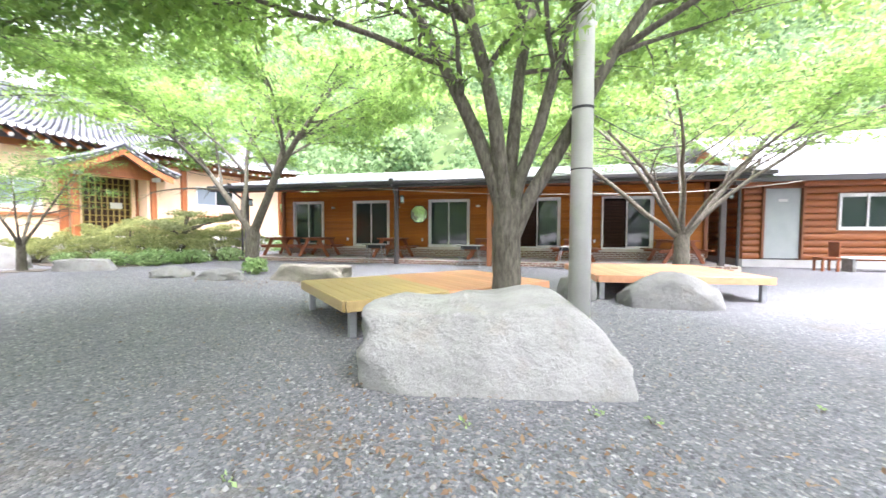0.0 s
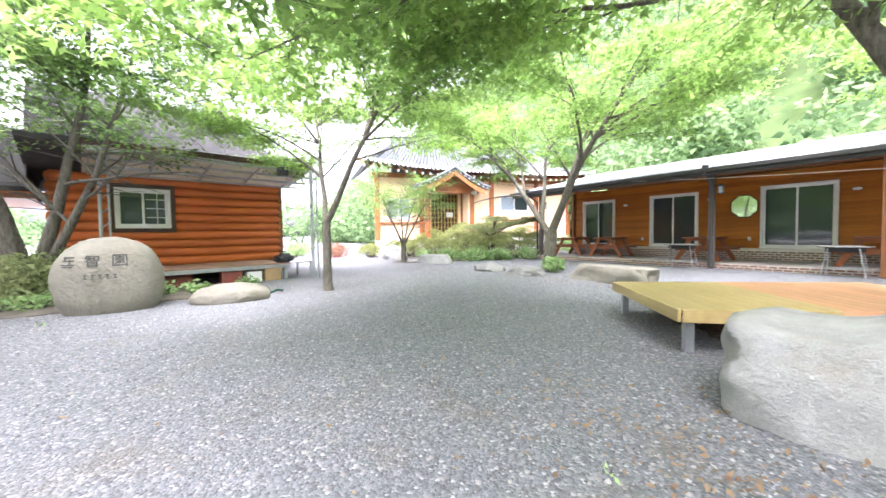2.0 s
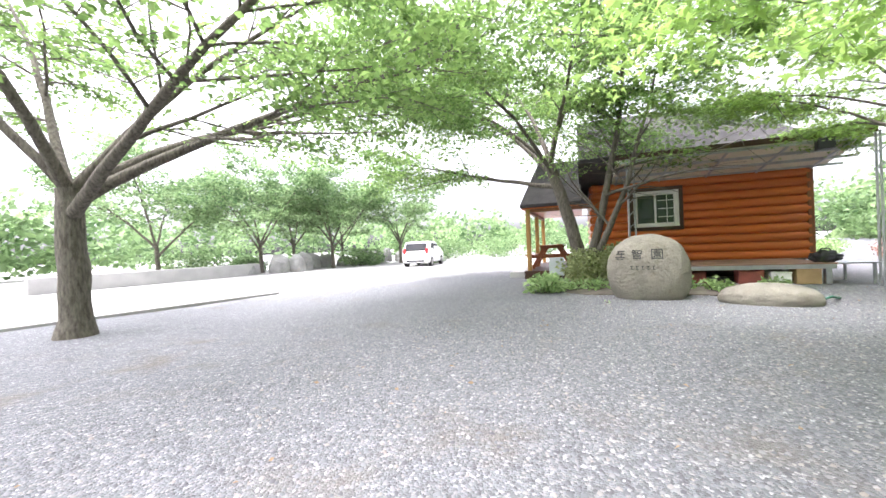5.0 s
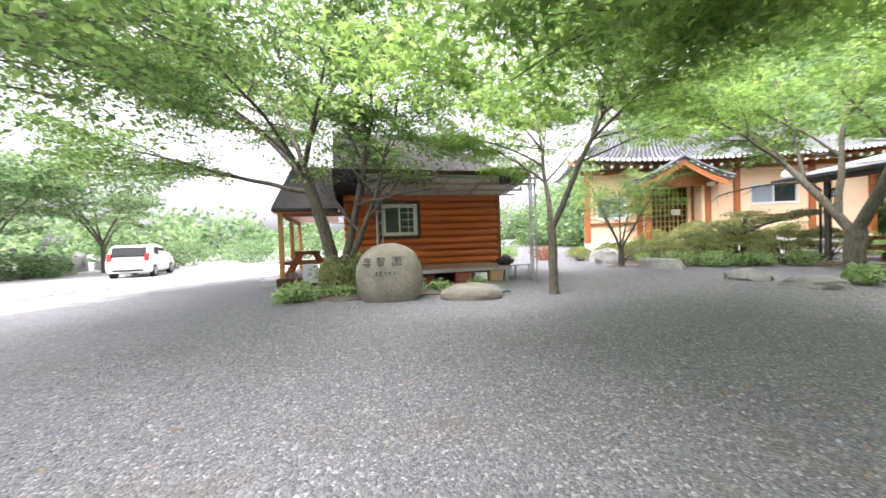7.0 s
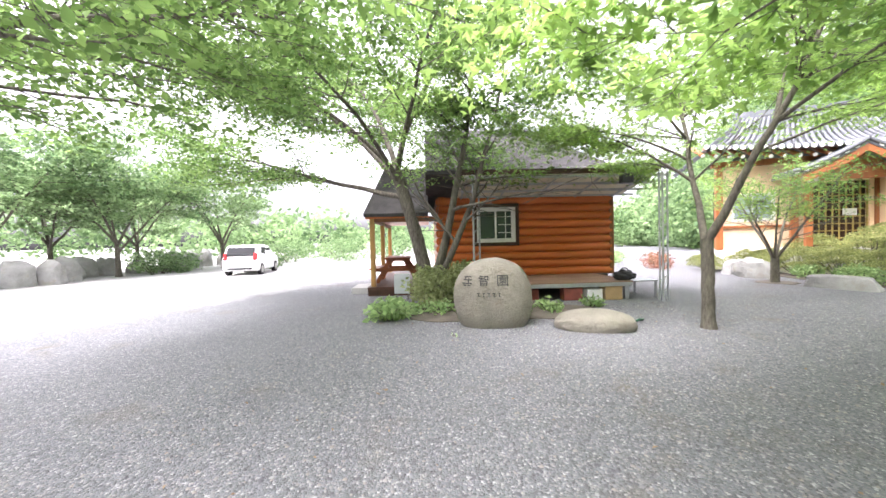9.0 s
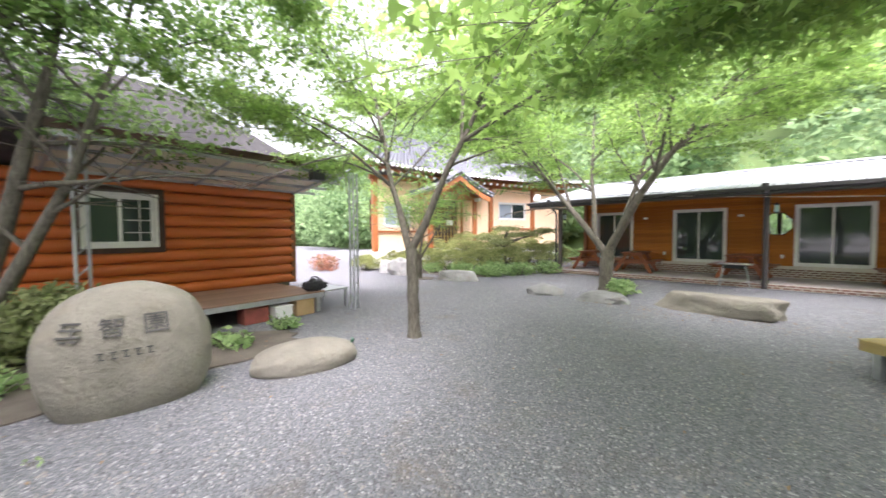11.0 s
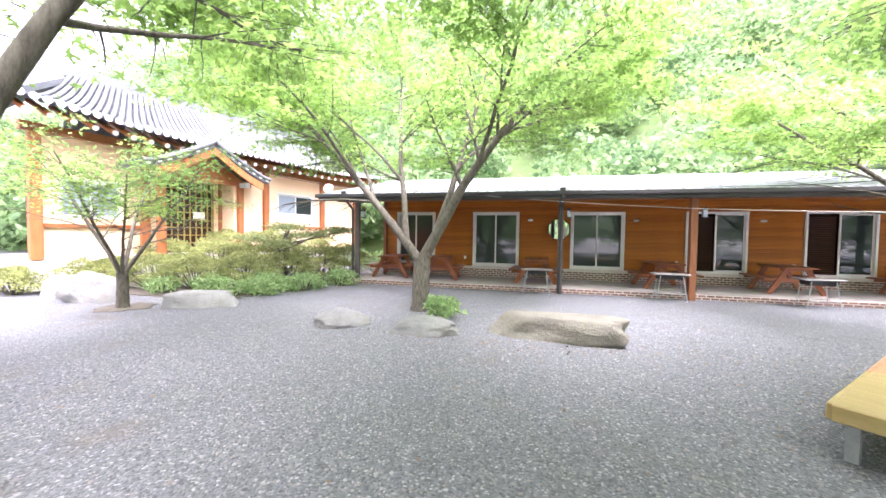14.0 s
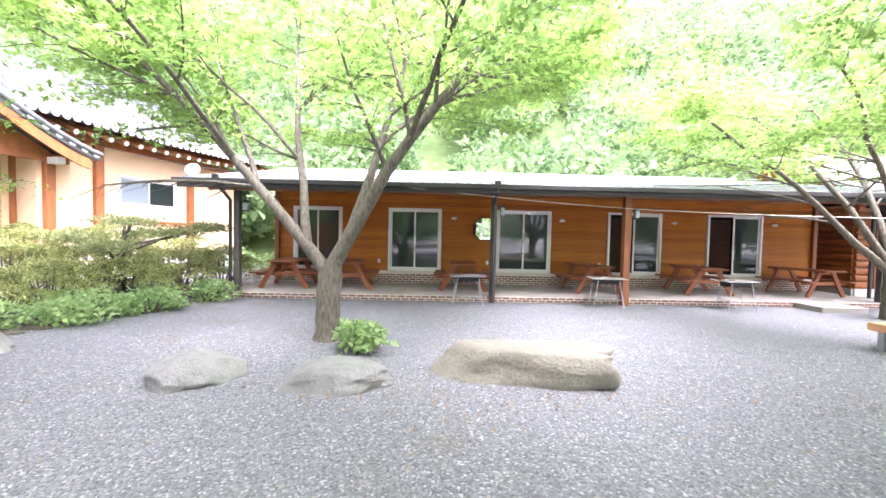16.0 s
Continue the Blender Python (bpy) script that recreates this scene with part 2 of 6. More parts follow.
POSTWOOD = material("post_wood", (0.26, 0.10, 0.04), (0.16, 0.06, 0.025), 4, 0.55, stretch=(4, 4, 0.4))
TABLEWOOD = material("table_wood", (0.27, 0.085, 0.03), (0.17, 0.05, 0.02), 4, 0.45, stretch=(0.6, 4, 4))
GREYPOST = material("grey_painted_post", (0.10, 0.085, 0.078), (0.07, 0.06, 0.055), 4, 0.55)
YELLOWPLANK = material("varnished_pine", (0.46, 0.345, 0.155), (0.34, 0.24, 0.095), 3, 0.33, bump=0.15, stretch=(3, 0.4, 3), spread=0.1)
ORANGEPLANK = material("oiled_larch", (0.62, 0.33, 0.19), (0.5, 0.24, 0.12), 3, 0.42, bump=0.15, stretch=(3, 0.4, 3), spread=0.12)
WHITEFRAME = material("white_frame", (0.78, 0.77, 0.74), (0.68, 0.67, 0.64), 5, 0.35, bump=0.03, spread=0.02)
GLASS = glass_material("window_glass")
GLASS_PALE = glass_material("pale_glass", (0.3, 0.36, 0.4))
MIRROR = material("convex_mirror", (0.9, 0.9, 0.9), (0.88, 0.88, 0.88), 2, 0.03, metal=1.0, bump=0)
BRICK = material("red_brick", (0.27, 0.15, 0.115), (0.17, 0.1, 0.08), 6, 0.85, bump=0.4, spread=0.28)
MORTAR = material("pale_mortar", (0.62, 0.57, 0.5), (0.5, 0.46, 0.41), 8, 0.9, bump=0.4)
GUTTER = material("dark_gutter", (0.05, 0.046, 0.045), (0.035, 0.033, 0.033), 3, 0.4)
METALROOF = material("pale_metal_roof", (0.46, 0.47, 0.49), (0.36, 0.37, 0.39), 1.5, 0.35, metal=0.0, bump=0.05)
SHINGLE = material("dark_shingle", (0.075, 0.07, 0.068), (0.04, 0.038, 0.038), 5, 0.9, bump=0.6)
SOFFIT = material("cream_soffit", (0.78, 0.73, 0.6), (0.66, 0.6, 0.47), 2, 0.7)
STEEL = material("galvanised_steel", (0.45, 0.46, 0.47), (0.33, 0.34, 0.35), 8, 0.4, metal=0.6)
PLASTER = material("apricot_plaster", (0.86, 0.64, 0.44), (0.8, 0.56, 0.36), 1.2, 0.85, bump=0.1)
PLASTER_WHITE = material("white_plaster", (0.8, 0.78, 0.73), (0.72, 0.69, 0.63), 1.5, 0.85, bump=0.1)
BEAM = material("orange_beam", (0.42, 0.15, 0.05), (0.3, 0.1, 0.035), 3, 0.5, stretch=(3, 3, 0.6))
TILE = material("grey_roof_tile", (0.16, 0.168, 0.18), (0.09, 0.094, 0.102), 6, 0.6, bump=0.3, spread=0.2)
WHITEPAINT = material("white_paint", (0.8, 0.79, 0.76), (0.7, 0.69, 0.66), 6, 0.6)
ROCK = rock_material("grey_granite", (0.39, 0.385, 0.365), (0.2, 0.198, 0.188), (0.29, 0.25, 0.195))
ROCK_WARM = rock_material("weathered_granite", (0.27, 0.25, 0.205), (0.17, 0.155, 0.125), (0.2, 0.165, 0.115))
ROCK_GREY = rock_material("mid_grey_granite", (0.27, 0.268, 0.255), (0.14, 0.139, 0.133), (0.21, 0.185, 0.15))
POLE = material("pole_concrete", (0.56, 0.555, 0.52), (0.46, 0.455, 0.425), 3, 0.85, bump=0.25)
BARK = material("grey_bark", (0.19, 0.17, 0.135), (0.05, 0.043, 0.033), 9, 0.95, bump=1.0, fine=45, stretch=(3, 3, 0.8))
BARK_PALE = material("pale_bark", (0.17, 0.152, 0.118), (0.055, 0.048, 0.036), 9, 0.95, bump=0.8, fine=45, stretch=(3, 3, 0.8))
LEAF = leaf_material("maple_leaves", (0.29, 0.42, 0.10), (0.10, 0.18, 0.045), 0.6)
LEAF_DARK = leaf_material("zelkova_leaves", (0.21, 0.32, 0.085), (0.065, 0.125, 0.032), 0.55)
LEAF_WOOD = leaf_material("forest_leaves", (0.31, 0.43, 0.2), (0.065, 0.125, 0.05), 0.45, 0.25)
LEAF_HEDGE = leaf_material("azalea_leaves", (0.42, 0.44, 0.17), (0.11, 0.14, 0.045), 0.35, 1.6)
LEAF_HERB = leaf_material("fresh_leaves", (0.36, 0.48, 0.21), (0.15, 0.25, 0.085), 0.4, 2.0)
LEAF_PINE = leaf_material("pine_needles", (0.30, 0.33, 0.15), (0.13, 0.16, 0.06), 0.25, 2.0)
GRASS = leaf_material("grass_blades", (0.22, 0.3, 0.06), (0.12, 0.19, 0.04), 0.3, 1.0)
CARPAINT = material("white_car_paint", (0.8, 0.8, 0.8), (0.78, 0.78, 0.78), 2, 0.22, bump=0)
RUBBER = material("black_rubber", (0.02, 0.02, 0.02), (0.015, 0.015, 0.015), 8, 0.8)
BLACK = material("black_plastic", (0.025, 0.025, 0.027), (0.015, 0.015, 0.016), 6, 0.5)
REDPLASTIC = material("red_lens", (0.5, 0.02, 0.02), (0.4, 0.015, 0.015), 6, 0.25, bump=0)
REDBOX = material("red_box", (0.28, 0.075, 0.055), (0.17, 0.05, 0.04), 6, 0.6)
CARDBOARD = material("cardboard", (0.4, 0.27, 0.14), (0.3, 0.2, 0.1), 5, 0.9)
GREYDOOR = material("grey_steel_door", (0.42, 0.45, 0.44), (0.36, 0.39, 0.38), 3, 0.4, bump=0.04)
CABLE = material("cable_black", (0.04, 0.04, 0.04), (0.03, 0.03, 0.03), 6, 0.6)
CABLE_PALE = material("cable_pale", (0.6, 0.55, 0.48), (0.5, 0.46, 0.4), 6, 0.6)
GRILLSTEEL = material("sheet_steel", (0.36, 0.35, 0.335), (0.2, 0.19, 0.18), 9, 0.5, metal=0.7)
INK = material("carved_letters", (0.09, 0.085, 0.08), (0.06, 0.06, 0.055), 9, 0.9)
DRYLEAF = leaf_material("dry_leaves", (0.27, 0.185, 0.11), (0.14, 0.085, 0.05), 0.1, 3)
SPRINGGRASS = leaf_material("azalea_red", (0.36, 0.13, 0.09), (0.2, 0.13, 0.05), 0.3, 2)


# ---------------------------------------------------------------- building blocks
def box(bm, c, s, rot=None, bevel=0.0):
    """Adds a box of size s round c to bm; rot is a Matrix or None."""
    m = Matrix.Translation(c) @ (rot.to_4x4() if rot else Matrix.Identity(4)) @ Matrix.Diagonal((*s, 1))
    made = bmesh.ops.create_cube(bm, size=1.0, matrix=m)
    if bevel:
        edges = {e for v in made["verts"] for e in v.link_edges}
        bmesh.ops.bevel(bm, geom=list(edges), offset=bevel, segments=1, affect="EDGES")
    return bm


def boxes(*specs, bevel=0.0):
    bm = bmesh.new()
    for s in specs:
        box(bm, s[0], s[1], s[2] if len(s) > 2 else None, bevel)
    return bm


def rod(bm, a, b, r, r2=None, seg=10):
    """A round bar from a to b."""
    a, b = Vector(a), Vector(b)
    d = b - a
    m = Matrix.Translation((a + b) / 2) @ d.to_track_quat("Z", "Y").to_matrix().to_4x4()
    bmesh.ops.create_cone(bm, cap_ends=True, segments=seg, radius1=r, radius2=r if r2 is None else r2, depth=d.length, matrix=m)
    return bm


def rods(*specs, seg=10):
    bm = bmesh.new()
    for s in specs:
        rod(bm, *s, seg=seg)
    return bm


def beam(bm, a, b, w, h):
    """A square bar from a to b, w wide and h high."""
    a, b = Vector(a), Vector(b)
    d = b - a
    m = d.to_track_quat("X", "Z").to_matrix()
    return box(bm, (a + b) / 2, (d.length, w, h), m)


def beams(*specs):
    bm = bmesh.new()
    for s in specs:
        beam(bm, *s)
    return bm


def prism(profile, axis, a, b):
    """A solid with that closed outline, drawn out along an axis from a to b ('x': outline in y, z; 'y': in x, z; 'z': in x, y)."""
    bm = bmesh.new()
    at = {"x": lambda p, t: (t, p[0], p[1]), "y": lambda p, t: (p[0], t, p[1]), "z": lambda p, t: (p[0], p[1], t)}[axis]
    lo, hi = [bm.verts.new(at(p, a)) for p in profile], [bm.verts.new(at(p, b)) for p in profile]
    k = len(profile)
    bm.faces.new(lo)
    bm.faces.new(hi[::-1])
    for i in range(k):
        bm.faces.new((lo[i], hi[i], hi[(i + 1) % k], lo[(i + 1) % k]))
    bmesh.ops.recalc_face_normals(bm, faces=bm.faces[:])
    return bm


def mesh_of(name, bm, mat, smooth=False):
    me = bpy.data.meshes.new(name)
    bm.to_mesh(me)
    bm.free()
    me.materials.append(mat)
    if smooth:
        me.polygons.foreach_set("use_smooth", [True] * len(me.polygons))
    return me


def thing(name, place, label, category, group="", rz=0.0):
    ob = new(name)
    ob.empty_display_size = 0.2
    ob.matrix_basis = pose(*place, 0, 0, rz)
    return tagged(ob, label, category, group)


def part(name, bm, mat, parent, label="", smooth=False):
    ob = new(name, mesh_of(name, bm, mat, smooth))
    ob.parent = parent
    return tagged(ob, label)


def solid(name, bm, mat, label="", category="", kind="", place=(0, 0, 0), rz=0.0, group="", smooth=False):
    ob = new(name, mesh_of(name, bm, mat, smooth))
    ob.matrix_basis = pose(*place, 0, 0, rz)
    return tagged(ob, label, category, group, kind)


def piece(name, me, parent, m):
    """One more object on a shared mesh, as a part of parent."""
    ob = new(name, me)
    ob.parent = parent
    ob.matrix_basis = m
    return ob


def raw_mesh(name, verts, faces, mat, smooth=False):
    """A mesh from numpy arrays: verts (n, 3), faces (m, k) of one size k."""
    me = bpy.data.meshes.new(name)
    verts, faces = np.asarray(verts, np.float32), np.asarray(faces, np.int32)
    k = faces.shape[1]
    me.vertices.add(len(verts))
    me.vertices.foreach_set("co", verts.ravel())
    me.loops.add(faces.size)
    me.loops.foreach_set("vertex_index", faces.ravel())
    me.polygons.add(len(faces))
    me.polygons.foreach_set("loop_start", np.arange(0, faces.size, k, dtype=np.int32))
    me.update(calc_edges=True)
    me.materials.append(mat)
    if smooth:
        me.polygons.foreach_set("use_smooth", [True] * len(me.polygons))
    return me


# ---------------------------------------------------------------- plants
# one maple leaf: five pointed lobes round the stalk; one plain leaf: a folded oval
PALM = np.array([(0, 0, 0)] + [(math.sin(a) * r, math.cos(a) * r, z) for a, r, z in (
    (-2.2, 0.45, -0.05), (-1.6, 0.22, 0.0), (-1.1, 0.8, -0.08), (-0.55, 0.3, 0.0), (0, 1.0, -0.1),
    (0.55, 0.3, 0.0), (1.1, 0.8, -0.08), (1.6, 0.22, 0.0), (2.2, 0.45, -0.05))])
PALM_F = np.array([(0, i, i + 1) for i in range(1, 9)])
STAR = np.array([(0, 0, 0), (-0.78, 0.25, -0.08), (-0.2, 0.42, 0.0), (0, 1.0, -0.12), (0.2, 0.42, 0.0), (0.78, 0.25, -0.08)])
STAR_F = np.array([(0, i + 1, i) for i in range(1, 5)])
OVAL = np.array([(0, 0, 0), (0.28, 0.45, 0.1), (0, 1.0, -0.06), (-0.28, 0.45, 0.1)])
OVAL_F = np.array([(0, 1, 2), (0, 2, 3)])


def leaves(places, size, rng, shape="oval", flat=0.5, spread=0.35):
    """Vertices and faces of one leaf at each place; flat: 1 lays them level, 0 turns them every way."""
    V, F = {"palm": (PALM, PALM_F), "star": (STAR, STAR_F), "oval": (OVAL, OVAL_F)}[shape]
    n = len(places)
    yaw = rng.uniform(0, 2 * np.pi, n)
    tilt = rng.normal(0, 1.3 * (1 - flat) + 0.18, n)
    roll = rng.normal(0, 1.3 * (1 - flat) + 0.18, n)
    s = size * rng.uniform(1 - spread, 1 + spread, n)
    cy, sy, ct, st, cr, sr = np.cos(yaw), np.sin(yaw), np.cos(tilt), np.sin(tilt), np.cos(roll), np.sin(roll)
    x, y, z = (V[None, :, i] * s[:, None] for i in range(3))
    y, z = y * ct[:, None] - z * st[:, None], y * st[:, None] + z * ct[:, None]
    x, z = x * cr[:, None] + z * sr[:, None], -x * sr[:, None] + z * cr[:, None]
    x, y = x * cy[:, None] - y * sy[:, None], x * sy[:, None] + y * cy[:, None]
    verts = np.stack([x, y, z], -1) + np.asarray(places)[:, None, :]
    faces = F[None] + (np.arange(n) * len(V))[:, None, None]
    return verts.reshape(-1, 3), faces.reshape(-1, 3)


def tube(verts, faces, pts, radii, seg=7):
    """Adds a tapering tube along pts to the lists."""
    base = len(verts)
    pts = [Vector(p) for p in pts]
    ref = Vector((0.31, 0.95, 0.05))
    for i, p in enumerate(pts):
        d = (pts[min(i + 1, len(pts) - 1)] - pts[max(i - 1, 0)]).normalized()
        u = d.cross(ref).normalized()
        v = d.cross(u)
        for k in range(seg):
            a = 2 * math.pi * k / seg
            verts.append(p + (u * math.cos(a) + v * math.sin(a)) * radii[i])
    for i in range(len(pts) - 1):
        for k in range(seg):
            a, b = base + i * seg + k, base + i * seg + (k + 1) % seg
            faces.append((a, b, b + seg, a + seg))


def limb(start, heading, length, r0, r1, rng, steps=6, lift=0.12, wander=0.12):
    """A wandering, upward-bending line and its radii."""
    pts, radii = [Vector(start)], [r0]
    d = Vector(heading).normalized()
    for i in range(steps):
        d = (d + Vector((rng.normal(0, wander), rng.normal(0, wander), lift + rng.normal(0, wander * 0.6)))).normalized()
        pts.append(pts[-1] + d * (length / steps))
        radii.append(r0 + (r1 - r0) * (i + 1) / steps)
    return pts, radii


def aim(azimuth, rise):
    a, e = radians(azimuth), radians(rise)
    return Vector((math.cos(a) * math.cos(e), math.sin(a) * math.cos(e), math.sin(e)))


def bough(start, first, last, length, r0, r1, rng, steps=10, wander=0.045):
    """A limb that leaves its start along one heading and bends slowly over to another."""
    pts, radii = [Vector(start)], [r0]
    for i in range(steps):
        k = i / (steps - 1)
        d = (first * (1 - k) + last * k + Vector(rng.normal(0, wander, 3))).normalized()
        pts.append(pts[-1] + d * (length / steps))
        radii.append(r0 + (r1 - r0) * ((i + 1) / steps) ** 0.8)
    return pts, radii


def tree(label, place, trunk, limbs, leaf_n=9000, leaf=0.085, mat=None, bark=None, seed=1, shape="star", spray=0.14, low=2.3, level=0.45, twigs=3, flat=0.72):
    """A tree: trunk = (height, radius at the foot, radius at the fork, lean in x, lean in y);
    limbs = rows of (height on the trunk or (limb, step on it), azimuth, rise, length, radius, azimuth at the tip, rise at the tip).
    Each limb carries branches, each branch twigs that spread out level, and the leaves lie in thin sprays along the twigs."""
    rng = np.random.default_rng(seed)
    root = thing("tree", place, label, "tree")
    verts, faces, tips, boughs = [], [], [], []
    h, r0, r1, lx, ly = trunk
    k = 12
    line = [Vector((lx * (i / k) ** 1.3 + rng.normal(0, r0 * 0.035) * (0 < i < k), ly * (i / k) ** 1.3 + rng.normal(0, r0 * 0.035) * (0 < i < k), -0.12 + (h + 0.12) * i / k)) for i in range(k + 1)]
    rad = [r0 * (1.5 if i == 0 else 1.2 if i == 1 else 1.05 if i == 2 else 1.0) * (1 + rng.normal(0, 0.015)) + (r1 - r0) * i / k for i in range(k + 1)]
    tube(verts, faces, line, rad, 14)
    for lh, az, rise, length, r, az2, rise2 in limbs:
        start = boughs[lh[0]][lh[1]] if isinstance(lh, tuple) else line[min(int(lh / h * k), k)] - Vector((0, 0, r * 0.6))
        pts, rr = bough(start, aim(az, rise), aim(az2, rise2), length, r, r * 0.22, rng)
        boughs.append(pts)
        tube(verts, faces, pts, rr, 9)
        for i in range(3, 11):
            for _ in range(2 if i > 4 else 1):
                out = (pts[min(i + 1, 10)] - pts[i - 1]).normalized()
                side = out.cross(Vector((rng.normal(0, 0.5), rng.normal(0, 0.5), 1))).normalized() * (1 if rng.random() < 0.5 else -1)
                bl = length * rng.uniform(0.26, 0.46) * (1.0 if i < 8 else 0.7)
                way = out * 0.75 + side * 0.75
                way.z = way.z * (1 - level) + rng.normal(0.06, 0.12)
                bp, br = limb(pts[i], way, bl, rr[i] * 0.5, rr[i] * 0.14, rng, 6, 0.0, 0.12)
                tube(verts, faces, bp, br, 5)
                for j in range(1, 7):
                    for _ in range(twigs - 1 if j < 6 else twigs):
                        o2 = (bp[min(j + 1, 6)] - bp[j - 1]).normalized()
                        s2 = o2.cross(Vector((rng.normal(0, 0.25), rng.normal(0, 0.25), 1))).normalized() * (1 if rng.random() < 0.5 else -1)
                        w2 = o2 * 0.7 + s2 * 0.75
                        w2.z = w2.z * 0.5 - 0.04
                        tp, tr = limb(bp[j], w2, bl * rng.uniform(0.3, 0.55), max(br[j] * 0.45, 0.004), 0.0025, rng, 3, -0.05, 0.1)
                        tube(verts, faces, tp, tr, 3)
                        tips.append(tp)
    ob = new("trunk", raw_mesh("trunk", [tuple(v) for v in verts], faces, bark or BARK, True))
    ob.parent = root
    tips = [t for t in tips if t[-1].z > low]
    dense = rng.uniform(0.35, 1.0, len(tips))
    pick = rng.choice(len(tips), leaf_n, p=dense / dense.sum())
    f = rng.uniform(0.0, 1.2, leaf_n)
    base = np.array([tips[p][0] for p in pick])
    end = np.array([tips[p][-1] for p in pick])
    off = rng.normal(0, 1, (leaf_n, 3)) * np.array([spray, spray, spray * 0.3])
    places = base + (end - base) * f[:, None] + off - np.array([0, 0, 0.05]) * (f[:, None] ** 2)
    lv, lf = leaves(places, leaf, rng, shape, flat)
    crown = new("crown", raw_mesh("crown", lv, lf, mat or LEAF))
    crown.parent = root
    return root


def shrub(name, label, place, size, n, leaf, mat, seed, category="shrub", flat=0.3, shape="oval", hollow=0.55, lumps=5, group="", rz=0.0):
    """A shrub of lumpy outline: stems and a shell of small leaves."""
    rng = np.random.default_rng(seed)
    root = thing(name, place, label, category, group, rz)
    verts, faces = [], []
    for _ in range(9):
        a = rng.uniform(0, 6.28)
        e = Vector((math.cos(a) * size[0] * 0.38, math.sin(a) * size[1] * 0.38, size[2] * rng.uniform(0.5, 0.8)))
        tube(verts, faces, [Vector((e.x * 0.25, e.y * 0.25, -0.05)), e * 0.6, e], [min(k, size[0] * q) for k, q in ((0.02, 0.03), (0.014, 0.02), (0.006, 0.01))], 5)
    st = new("stem", raw_mesh("stem", [tuple(v) for v in verts], faces, BARK))
    st.parent = root
    cs = [(rng.uniform(-0.32, 0.32) * size[0], rng.uniform(-0.32, 0.32) * size[1], rng.uniform(0.35, 0.6) * size[2], rng.uniform(0.38, 0.6)) for _ in range(lumps)]
    out = []
    for cx, cy, cz, s in cs:
        k = n // lumps
        d = rng.normal(0, 1, (k, 3))
        d /= np.linalg.norm(d, axis=1)[:, None]
        r = (hollow + (1 - hollow) * rng.random(k) ** 0.5) * (1 + 0.12 * np.sin(d[:, 0] * 9 + cx) + 0.1 * np.sin(d[:, 1] * 11))
        p = d * r[:, None] * np.array([size[0] * s * 0.72, size[1] * s * 0.72, size[2] * s * 0.95]) + np.array([cx, cy, cz])
        out.append(p[p[:, 2] > 0.02])
    lv, lf = leaves(np.concatenate(out), leaf, rng, shape, flat)
    cr = new("foliage", raw_mesh("foliage", lv, lf, mat))
    cr.parent = root
    return root


def pad_bush(label, place, size, n, leaf, mat, seed):
    """A clipped bush: gnarled stems that carry many small domed pads of leaves, with dark gaps between them."""
    rng = np.random.default_rng(seed)
    root = thing("azalea_bush", place, label, "bush", "azalea hedge")
    verts, faces, out = [], [], []
    count = 22
    for i in range(count):
        a, r = i * 2.4 + rng.normal(0, 0.2), math.sqrt((i + 0.5) / count)
        x, y = math.cos(a) * r * size[0] * 0.52, math.sin(a) * r * size[1] * 0.52
        z = size[2] * (0.95 * math.sqrt(max(0.0, 1 - r * r * 0.86)) + rng.normal(0, 0.05))
        w = rng.uniform(0.2, 0.34)
        tube(verts, faces, [Vector((x * 0.15, y * 0.15, -0.05)), Vector((x * 0.6, y * 0.6, z * 0.45)), Vector((x, y, z - 0.06))], [0.022, 0.015, 0.006], 5)
        k = n // count
        d = rng.normal(0, 1, (k, 3))
        d /= np.linalg.norm(d, axis=1)[:, None]
        d[:, 2] = np.abs(d[:, 2]) * np.where(rng.random(k) < 0.85, 1, -0.6)
        p = d * (0.75 + 0.35 * rng.random(k))[:, None] * np.array([w, w, w * 0.5]) + np.array([x, y, z - w * 0.3])
        out.append(p[p[:, 2] > 0.02])
    st = new("stem", raw_mesh("stem", [tuple(v) for v in verts], faces, BARK))
    st.parent = root
    lv, lf = leaves(np.concatenate(out), leaf, rng, "oval", 0.35)
    cr = new("foliage", raw_mesh("foliage", lv, lf, mat))
    cr.parent = root
    return root


